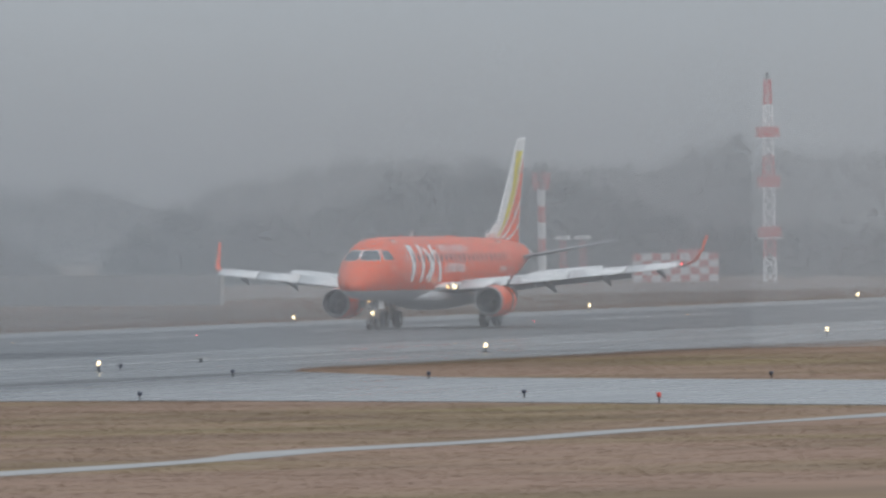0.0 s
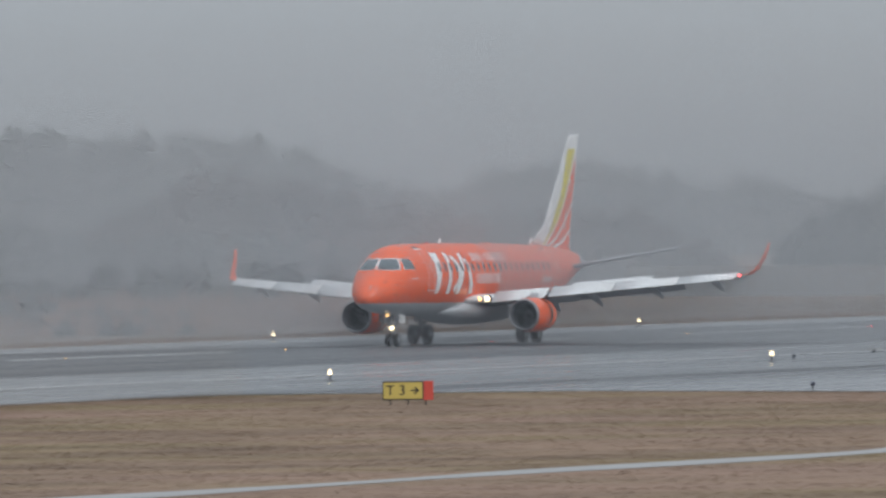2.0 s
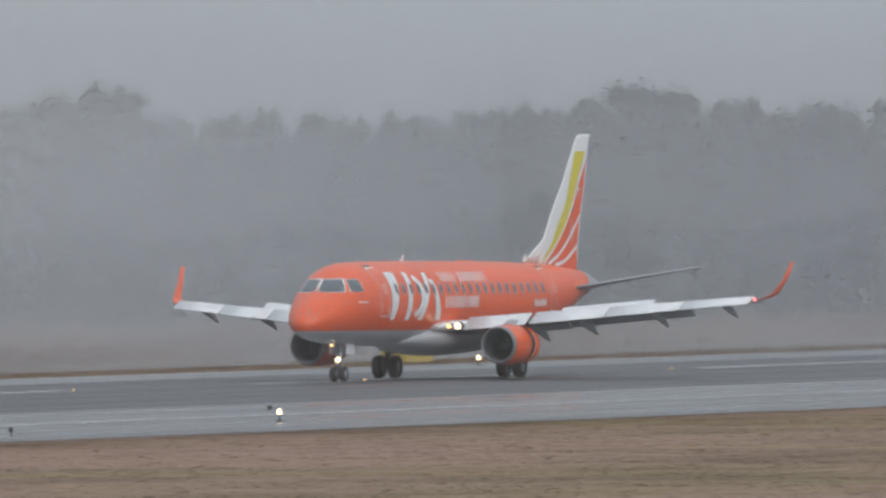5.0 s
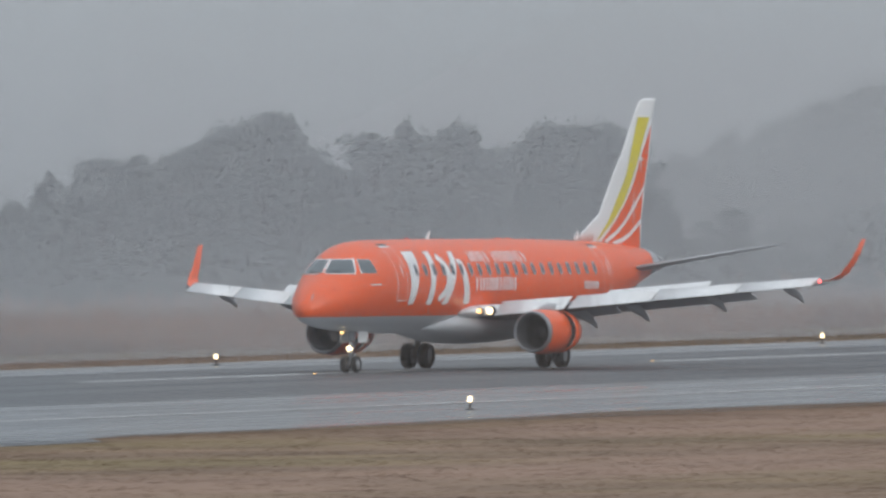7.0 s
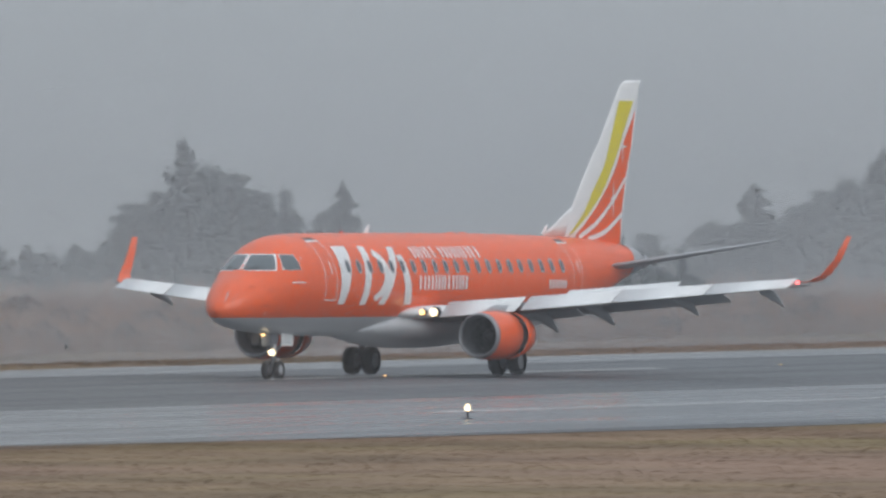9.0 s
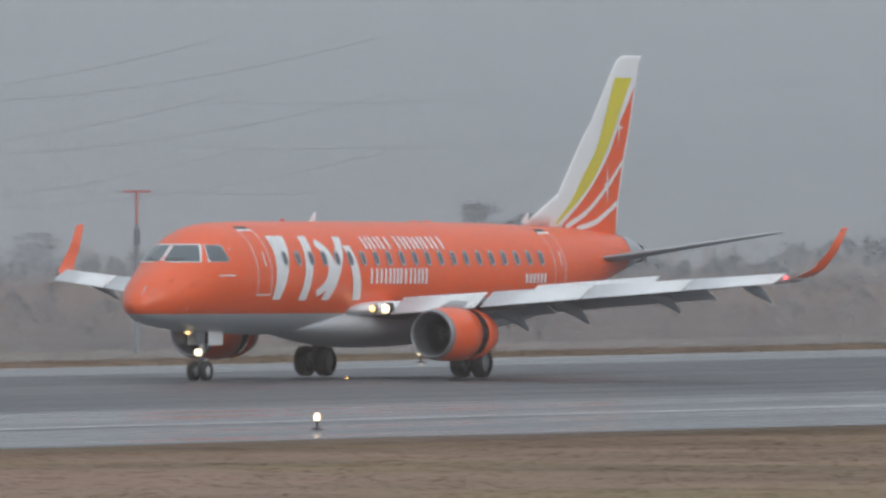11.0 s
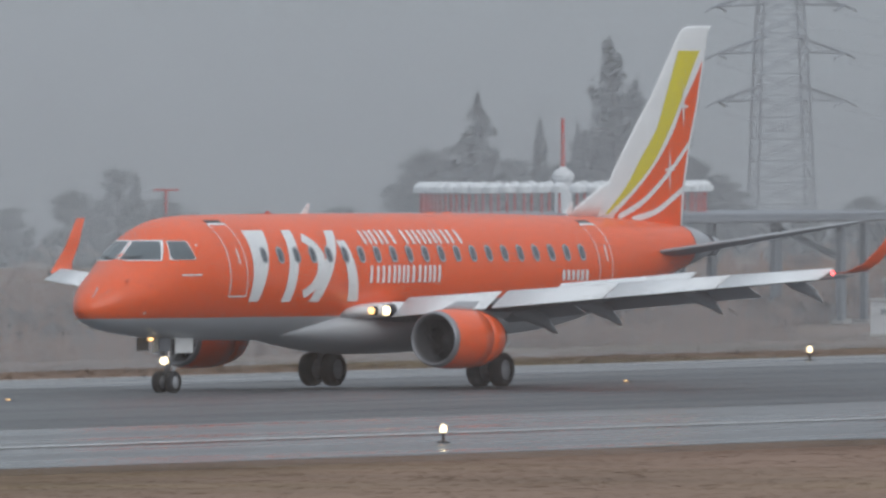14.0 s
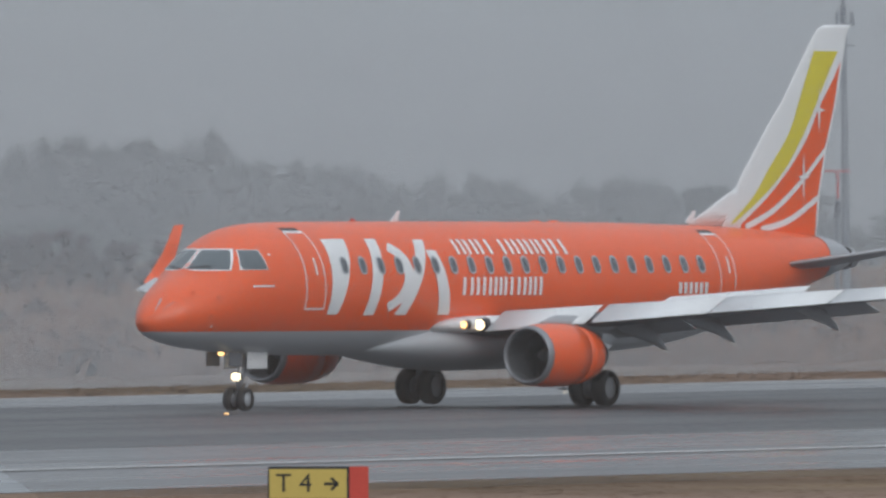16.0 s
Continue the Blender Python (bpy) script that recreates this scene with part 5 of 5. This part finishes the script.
def pylon():
    x, y, _ = place(60.29, 1400)
    top = thing("pylon", "grey steel lattice power pylon with three pairs of arms", "pylon", pose(x, y, 0, 0, 0, -50))
    part("tower", lattice(bmesh.new(), 2.45, 1.50, -14, 10.1, 17, 0.10), STEEL, top, "grey lattice tower")
    part("tower_head", lattice(bmesh.new(), 1.50, 0.95, 10.1, 18.5, 7, 0.09), STEEL, top, "tapering tower head")
    for z, w in ((7.0, 1.62), (10.1, 1.50), (13.2, 1.30)):
        for s in (-1, 1):
            bm = bmesh.new()
            tip = (s * 4.25, 0, z - 0.1)
            for yy in (-w * 0.7, w * 0.7):
                rod((s * w * 0.7, yy, z + 1.0), tip, 0.075, sides=4, bm=bm)
                rod((s * w * 0.7, yy, z), tip, 0.075, sides=4, bm=bm)
                for k in range(1, 4):
                    u = k / 4
                    rod((s * (w * 0.7 + (4.25 - w * 0.7) * u), yy * (1 - u), z - 0.1 * u), (s * (w * 0.7 + (4.25 - w * 0.7) * (u - 0.2)), yy * (1.2 - u), z + 1.0 - 1.1 * (u - 0.2)), 0.045, sides=3, bm=bm)
            arm = part("arm", bm, STEEL, top, "braced steel arm")
            bm = bmesh.new()
            for sx in (-0.45, 0.45):
                rod(tip, (tip[0] + sx * 2.0, sx * 2.6, z - 0.45), 0.10, sides=6, bm=bm)
            part("insulator", bm, STEEL, arm, "hanging insulator string")
    a = radians(-50)
    for z in (6.6, 9.7, 12.8):
        for s in (-1, 1):
            p = Vector((x + s * 4.25 * math.cos(a), y + s * 4.25 * math.sin(a), z - 0.3))
            for d in (1, -1):
                pts = []
                for k in range(25):
                    u = k / 24
                    pts.append(p + Vector((d * 260 * u * math.sin(a) * -1, d * 260 * u * math.cos(a), -11 * (1 - (2 * u - 1) ** 2) * 0.35 - 0.6 * u)) if d < 0 else p + Vector((190 * u, -28 * u, -4.2 * (1 - (2 * u - 1) ** 2))))
                tagged(tube("power_cable", pts, 0.014, STEEL), "thin dark power cable sagging between pylons", "cable", "power cables")


pylon()


def beacon_station():
    x, y, _ = place(59.71, 740)
    top = thing("radio_beacon", "round radio beacon platform with white domes on red posts", "radio beacon", pose(x, y, 0))
    v, f = lathe([(3.50, 0.0), (3.50, 11.1), (3.56, 11.25), (3.80, 11.25), (3.84, 11.1), (3.84, 0.0)], (0, 0, 0), 72, "z")
    deck = obj("deck", v, f, STEEL, top, "round dark steel deck")
    for k in range(16):
        t = 2 * math.pi * (k + 0.3) / 16
        for rr in (10.3, 5.5):
            if rr > 6 or k % 2 == 0:
                part("column", block((0.24, 0.24, 3.54), (rr * math.cos(t), rr * math.sin(t), 1.77), 0.02), STEEL, top, "dark steel column")
                part("foot", block((0.55, 0.55, 0.12), (rr * math.cos(t), rr * math.sin(t), 0.06), 0.02), CONCRETE, top, "concrete foot")
        if k % 2 == 0:
            c, s_ = math.cos(t), math.sin(t)
            part("brace", rod((10.3 * c, 10.3 * s_, 2.2), (7.4 * c, 7.4 * s_, 3.54), 0.09, sides=5), STEEL, top, "slanting brace")
    n = 50
    for k in range(n):
        t = 2 * math.pi * k / n
        c, s_ = 4.88 * math.cos(t), 4.88 * math.sin(t)
        post = part("post", rod((c, s_, 3.84), (c, s_, 4.56), 0.05, sides=6), RED, top, "red antenna post")
        v, f = lathe([(0.0, 0.24), (0.02, 0.275), (0.20, 0.275), (0.29, 0.19), (0.36, 0.07), (0.40, 0.0)], (c, s_, 4.54), 12, "z")
        obj("dome", v, f, WHITE, post, "white antenna dome")
    v, f = lathe([(3.84, 0.30), (4.93, 0.30), (4.96, 0.38), (5.14, 0.38), (5.26, 0.30), (5.36, 0.14), (5.42, 0.10), (5.46, 0.0)], (0, 0, 0), 20, "z")
    cen = obj("centre_dome", v, f, WHITE, top, "white central antenna housing")
    part("lightning_rod", rod((0, 0, 5.4), (0, 0, 7.1), 0.085, 0.065, 8), RED, cen, "red rod")
    for s in (-1, 1):
        part("stair_rail", rod((8.5 + s * 0.4, -9.5, 0), (6.5 + s * 0.4, -8.4, 3.6), 0.06, sides=5), STEEL, top, "stair rail")


beacon_station()


def cabin(b0, b1, z0, h, d, label, dist, panels=0, skin_paint=CABIN):
    x0, y0, _ = place(b0, dist)
    x1, y1, _ = place(b1, dist)
    w = math.hypot(x1 - x0, y1 - y0)
    m = pose((x0 + x1) / 2, (y0 + y1) / 2 + d / 2, z0, 0, 0, math.degrees(math.atan2(y1 - y0, x1 - x0)))
    top = thing("equipment_cabin", label, "cabin", m, "equipment cabins")
    part("body", block((w, d, h - 0.12), (0, 0, (h - 0.12) / 2), 0.02), skin_paint, top, "painted metal body")
    part("roof", block((w + 0.16, d + 0.16, 0.10), (0, 0, h - 0.05), 0.02), CONCRETE, top, "flat pale roof")
    for i in range(panels):
        xx = -w / 2 + w * (i + 0.7) / (panels + 0.6)
        part("vent", block((0.22, 0.03, 0.18), (xx, -d / 2 - 0.012, h * 0.66)), STEEL, top, "dark louvred vent")
    part("door", block((min(0.8, w * 0.35), 0.03, h * 0.72), (w * 0.22, -d / 2 - 0.012, h * 0.40), 0.008), skin_paint, top, "plain metal door")
    part("plinth", block((w + 0.1, d + 0.1, 0.10), (0, 0, 0.04)), CONCRETE, top, "concrete plinth")


cabin(61.199, 61.352, 0, 1.62, 1.4, "small off-white equipment cabin with two dark vents", 699, 2)
cabin(60.915, 61.13, 0, 1.02, 1.6, "low weathered off-white equipment housing", 705, 1, GREY)
cabin(60.808, 60.898, 0, 1.24, 0.8, "low off-white equipment box before a cabin", 699)
cabin(60.722, 60.91, 0, 1.84, 2.2, "off-white flat-roofed equipment cabin", 705)
cabin(60.640, 60.717, 0, 1.82, 2.2, "grey equipment cabin joined to a paler one", 706, 0, DARK_GREY)
cabin(60.552, 60.637, 0, 1.24, 0.8, "low off-white equipment box beside a grey cabin", 700, 1)


def t_mast(b, dist, h, label):
    x, y, _ = place(b, dist)
    top = thing("antenna_mast", label, "mast", pose(x, y, 0, 0, 0, -b), "crossbar masts")
    part("pole", rod((0, 0, 0), (0, 0, h * 0.80), 0.10, 0.08, 8), STEEL, top, "grey pole")
    part("upper_pole", rod((0, 0, h * 0.80), (0, 0, h), 0.055, sides=8), RED, top, "red upper pole")
    part("crossbar", block((0.95, 0.10, 0.09), (0, 0, h), 0.01), RED, top, "red crossbar")
    for s in (-1, 1):
        part("brace", rod((0, 0, h - 0.55), (s * 0.16, 0, h), 0.02, sides=4), STEEL, top, "thin brace")
    part("box", block((0.22, 0.18, 0.55), (0, -0.08, h * 0.72), 0.01), DARK, top, "dark equipment box")


t_mast(62.17, 724, 5.42, "red and grey mast with a red crossbar")
t_mast(58.05, 790, 5.1, "red and grey mast with a red crossbar")
t_mast(58.655, 790, 4.45, "shorter red and grey mast with a red crossbar")


def radio_pole():
    x, y, _ = place(58.074, 800)
    top = thing("radio_pole", "tall dark radio pole with crossarms and aerials", "pole", pose(x, y, 0, 0, -1.2, 0))
    part("pole", rod((0, 0, 0), (0, 0, 11.2), 0.16, 0.11, 12), STEEL, top, "tapered grey pole")
    part("aerial", rod((0, 0, 11.2), (0, 0, 13.6), 0.06, 0.04, 6), STEEL, top, "thin aerial")
    for z, w in ((10.5, 1.25), (9.7, 1.15)):
        part("crossarm", block((w, 0.09, 0.08), (0.12, 0, z), turn=None), STEEL, top, "steel crossarm")
    for s in (-0.42, 0.62):
        part("aerial_can", rod((s, 0, 10.4), (s, 0, 10.95), 0.075, sides=8), STEEL, top, "upright aerial")
    part("brace", rod((-0.4, 0, 9.7), (0, 0, 9.2), 0.03, sides=4), STEEL, top, "thin brace")


radio_pole()


def banded_mast():
    x, y, _ = place(75.615, 1500)
    top = thing("lattice_mast", "red and white lattice mast with three platforms", "mast", pose(x, y, 0, 0, 0, 20) @ Matrix.Scale(0.80, 4))
    for i in range(7):
        z0, z1 = 2.2 * i, 2.2 * (i + 1)
        w = lambda z: 0.50 - 0.008 * z
        part("section", lattice(bmesh.new(), w(z0), w(z1), z0, z1, 2, 0.09), WHITE if i in (0, 2, 3, 5, 6) else RED, top, "red or white painted lattice section")
    for z in (4.4, 8.75, 13.1):
        part("platform", block((1.9, 1.9, 0.9), (0.25, 0, z), 0.03), RED, top, "red platform with drums")
        part("rail", block((2.0, 2.0, 0.12), (0.25, 0, z - 0.55), 0.02), WHITE, top, "white platform edge")
    part("head", lattice(bmesh.new(), 0.30, 0.24, 15.4, 17.6, 3, 0.09), RED, top, "red mast head")
    part("finial", rod((0, 0, 17.6), (0, 0, 18.3), 0.12, sides=6), DARK, top, "dark lamp on top")
    x, y, _ = place(75.01, 1490)
    top = thing("banded_pole", "red and white banded pole with lamps on top", "pole", pose(x, y, 0) @ Matrix.Scale(0.97, 4))
    for i in range(6):
        part("band", rod((0, 0, 1.15 * i), (0, 0, 1.15 * (i + 1)), 0.30, sides=10), WHITE if i % 2 else RED, top, "painted band")
    for s in (-1, 1):
        part("arm", rod((0, 0, 6.9), (s * 0.95, 0, 8.5), 0.09, sides=5), DARK, top, "thin dark arm")
        part("lamp", block((0.40, 0.30, 0.30), (s * 1.0, 0, 8.7), 0.03), DARK, top, "dark lamp head")
    part("cage", lattice(bmesh.new(), 0.42, 0.48, 6.9, 8.1, 2, 0.07), RED, top, "rusty red cage under the lamps")
    for b in (75.066, 75.118):
        x, y, _ = place(b, 1500)
        stand = thing("lamp_stand", "low red post with a wide white lamp head", "lamp", pose(x, y, 0), "lamp stands by the hut")
        part("post", lattice(bmesh.new(), 0.20, 0.14, 0.0, 3.2, 4, 0.028), RED, stand, "red lattice post")
        part("head", block((0.95, 0.95, 0.26), (0, 0, 3.34), 0.05), WHITE, stand, "wide white lamp head")


banded_mast()


def checker_hut():
    b0, b1, dist = 75.250, 75.478, 1500
    x0, y0, _ = place(b0, dist)
    x1, y1, _ = place(b1, dist)
    w = math.hypot(x1 - x0, y1 - y0)
    top = thing("checkered_hut", "long low hut painted in red and white checks", "hut", pose((x0 + x1) / 2, (y0 + y1) / 2, 0.15, 0, 0, math.degrees(math.atan2(y1 - y0, x1 - x0))))
    part("body", block((w, 2.6, 2.0), (0, 1.4, 1.0), 0.02), WHITE, top, "white hut body")
    n, k = 9, 4
    for i in range(n):
        for j in range(k):
            part("panel", block((w / n - 0.02, 0.04, 2.0 / k - 0.02), (-w / 2 + w * (i + 0.5) / n, 0.085, 2.0 * (j + 0.5) / k)), RED if (i + j) % 2 else WHITE, top)
    part("roof_box", block((w * 0.25, 1.2, 0.25), (w * 0.15, 1.2, 2.12), 0.02), RED, top, "red box on the roof")


checker_hut()


def low_wall():
    x0, y0, _ = place(73.45, 1375)
    x1, y1, _ = place(74.16, 1345)
    ln_ = math.hypot(x1 - x0, y1 - y0)
    ang = math.degrees(math.atan2(y1 - y0, x1 - x0))
    n = 9
    top = tagged(new("wall_field"), "long pale concrete wall at the edge of the field", "wall", kind="structure")
    for i in range(n):
        u = (i + 0.5) / n
        o = part("panel", block((ln_ / n - 0.04, 0.25, 1.95), (0, 0, 0.95), 0.02), CONCRETE, top)
        o.matrix_basis = pose(x0 + (x1 - x0) * u, y0 + (y1 - y0) * u, 0, 0, 0, ang)


low_wall()


def service_van():
    x, y, _ = place(69.95, 955)
    top = thing("service_vehicle", "yellow airfield vehicle with a red beacon, half hidden by the verge", "vehicle", pose(x, y, -0.38, 0, 0, 0) @ Matrix.Scale(0.86, 4))
    part("body", block((4.3, 1.65, 0.62), (0, 0, 0.55), 0.12), SIGN, top, "yellow lower body")
    bm = bmesh.new()
    bmesh.ops.create_cube(bm, size=1)
    for v in bm.verts:
        up = v.co.z > 0
        v.co = ((1.75 if up else 2.35) * v.co.x * 1.15 - (0.35 if up else 0.25), v.co.y * (1.25 if up else 1.5), 1.42 if up else 0.84)
    bmesh.ops.bevel(bm, geom=bm.edges[:], offset=0.08, segments=2, affect="EDGES")
    cab = part("cab", bm, SIGN, top, "yellow cab")
    for y_ in (-0.70, 0.70):
        part("window", block((1.9, 0.04, 0.30), (-0.3, y_, 1.13), 0.015, pose(0, 0, 0)), PANE, cab, "dark side windows")
    part("windscreen", block((0.04, 1.15, 0.46), (0, 0, 0), 0.01, pose(0, 0, 0, 0, -38, 0)), PANE, cab, "dark windscreen").location = (0.86, 0, 1.15)
    part("beacon", block((0.5, 0.9, 0.12), (-0.35, 0, 1.47), 0.03), RED, top, "red roof beacon")
    for xx in (-1.2, 1.2):
        for yy in (-0.72, 0.72):
            wheel((xx, yy, 0.30), 0.30, 0.2, top)


service_van()


# ---- mist: fine drifting strands of droplets, thicker near the ground ----
VAPOUR = material("vapour", (0.488, 0.508, 0.534), 1.0, vary=0.02, spec=0.0)


def sheet(verts, faces, label):
    me = bpy.data.meshes.new("mist")
    me.vertices.add(len(verts))
    me.vertices.foreach_set("co", verts.ravel().astype(np.float32))
    me.loops.add(faces.size)
    me.loops.foreach_set("vertex_index", faces.ravel().astype(np.int32))
    me.polygons.add(len(faces))
    me.polygons.foreach_set("loop_start", np.arange(0, faces.size, 4, dtype=np.int32))
    me.polygons.foreach_set("loop_total", np.full(len(faces), 4, dtype=np.int32))
    me.materials.append(VAPOUR)
    me.update(calc_edges=True)
    return tagged(new("mist", me), label, "mist", kind="stuff")


FADE = ((0.0, 0.5, 0.75, 1.0), (1.0, 0.9, 0.5, 0.03))


def drift(b, u, shares, seed, patchy, fade=FADE):
    """The share of the air that droplets fill, at bearings b and height u: slow patches, thinning out to the top."""
    knots = np.linspace(54, 77, 160)
    wave = np.array([noise.noise((q * 0.4, u * 3.0, seed * 3.1)) for q in knots])
    return np.clip(np.interp(b, *zip(*shares)) * (1 + patchy * 2 * np.interp(b, knots, wave)), 0, 0.9) * float(np.interp(u, *fade))


def upright_mist(way, z1, pitch, slant, shares, seed, label, patchy=0.2, b0=54.6, fade=FADE):
    """Hair-thin strands, upright or leaning, that veil what lies behind."""
    b1, zs = 76.9, (0.0, 0.5, 0.75, 1.0)
    n = int(radians(b1 - b0) / pitch)
    b = np.radians(b0) + pitch * (np.arange(n) + 0.5)
    out = np.hypot(*way(b))
    verts = np.zeros((n, 4, 2, 3))
    for i, u in enumerate(zs):
        q = b + slant * (u - 0.5) * z1 / out
        x, y = way(q)
        far = np.hypot(x, y)
        half = far * pitch * drift(np.degrees(q), u, shares, seed, patchy, fade) / 2
        for j, s in enumerate((-1, 1)):
            verts[:, i, j] = np.column_stack([x + s * half * y / far, y - s * half * x / far, np.full(n, u * z1)])
    a = (np.arange(n)[:, None] * 4 + np.arange(3)[None]) * 2
    return sheet(verts.reshape(-1, 3), np.stack([a, a + 1, a + 3, a + 2], -1).reshape(-1, 4), label)


def level_mist(r, z1, pitch, shares, seed, label, patchy=0.2, fade=FADE):
    """The same, with level strands."""
    rows, cols = int(z1 / pitch), 44
    bs = np.linspace(54.6, 76.9, cols)
    verts = np.zeros((rows, cols, 2, 3))
    x, y = r * np.sin(np.radians(bs)), r * np.cos(np.radians(bs))
    known = np.array([drift(bs, u, shares, seed, patchy, fade) for u in np.linspace(0, 1, 25)])
    for i in range(rows):
        u = (i + 0.5) / rows
        k = min(int(u * 24), 23)
        half = pitch / 2 * (known[k] + (known[k + 1] - known[k]) * (u * 24 - k))
        for j, s in enumerate((-1, 1)):
            verts[i, :, j] = np.column_stack([x, y, u * z1 + s * half])
    a = (np.arange(rows)[:, None] * cols + np.arange(cols - 1)[None]) * 2
    return sheet(verts.reshape(-1, 3), np.stack([a, a + 2, a + 3, a + 1], -1).reshape(-1, 4), label)


def arc(r):
    return lambda b: (r * np.sin(b), r * np.cos(b))


def along(y):
    return lambda b: (y * np.tan(b), y + 0 * b)


LOW = ((0.0, 0.25, 0.6, 1.0), (1.0, 0.9, 0.4, 0.02))
upright_mist(arc(1790), 25, 9.7e-6, 2.0, ((67.6, 0.42), (69.2, 0.42), (69.6, 0.28), (70.2, 0.26), (71.2, 0.25), (72.0, 0.40), (73.2, 0.44), (76.5, 0.48)), 75, "pale mist between the nearer woods and the hill", 0.25, 67.6)
upright_mist(arc(1400), 20, 9.1e-6, 0.0, ((55, 0.30), (69.3, 0.30), (70.2, 0.22), (71.2, 0.22), (72.0, 0.46), (73.2, 0.48), (76.5, 0.44)), 71, "pale mist drifting before the wooded hills", 0.2, 66.8)
level_mist(1030, 8.5, 0.0075, ((55, 0.20), (63, 0.16), (65.4, 0.18), (66.4, 0.34), (68.6, 0.36), (70, 0.20), (72, 0.16), (73, 0.05), (76.5, 0.05)), 76, "low pale mist lying at the foot of the trees", 0.2, LOW)
level_mist(975, 20, 0.0082, ((55, 0.46), (58.4, 0.44), (59.3, 0.33), (62, 0.30), (64.2, 0.22), (65.4, 0.24), (66.6, 0.32), (69, 0.32), (70.5, 0.26), (72.0, 0.34), (76.5, 0.32)), 72, "pale thin mist hanging before the trees")
upright_mist(along(330), 16, 8.3e-6, 1.0, ((55, 0.42), (58.5, 0.42), (59.5, 0.30), (62, 0.29), (65, 0.30), (67, 0.39), (69, 0.38), (71, 0.28), (72.5, 0.26), (73.5, 0.15), (76.5, 0.15)), 73, "pale thin mist over the far verge")
upright_mist(along(243), 14, 7.6e-6, -1.4, ((55, 0.28), (60, 0.28), (64, 0.30), (66.5, 0.34), (69, 0.34), (72, 0.35), (74, 0.34), (76.5, 0.32)), 74, "faint mist hanging over the runway", 0.08)


# ---- what moves ----
def motions():
    walk(airliner, [(t, pose(x, y, 0.228, 0, 0.30, -1.57)) for t, x, y in (
        (0.0, 1025.56, 284.63),
        (0.5, 997.82, 284.78),
        (1.0, 970.54, 284.93),
        (1.5, 943.77, 285.09),
        (2.0, 917.84, 285.24),
        (2.5, 892.47, 285.39),
        (3.0, 867.19, 285.54),
        (3.5, 842.48, 285.69),
        (5.8, 734.88, 286.39),
        (6.0, 725.70, 286.46),
        (6.5, 705.16, 286.61),
        (7.0, 685.39, 286.76),
        (7.5, 666.14, 286.91),
        (8.0, 647.64, 287.06),
        (8.5, 629.56, 287.22),
        (9.0, 612.08, 287.37),
        (11.5, 530.05, 288.13),
        (12.0, 516.71, 288.28),
        (12.5, 504.03, 288.43),
        (13.0, 491.91, 288.59),
        (13.5, 480.37, 288.74),
        (14.0, 469.62, 288.89),
        (14.5, 459.34, 289.04),
        (15.0, 449.74, 289.19),
        (15.5, 440.66, 289.35),
        (16.0, 432.06, 289.50),
    )])
    for sleeve, c in sleeves:
        walk(sleeve, [(t, pose(c[0] + d, c[1], c[2])) for t, d in ((0, 0.42), (12.8, 0.42), (13.1, 0.37), (13.5, 0.20), (13.9, 0.03), (14.2, 0.0), (16, 0.0))])


motions()
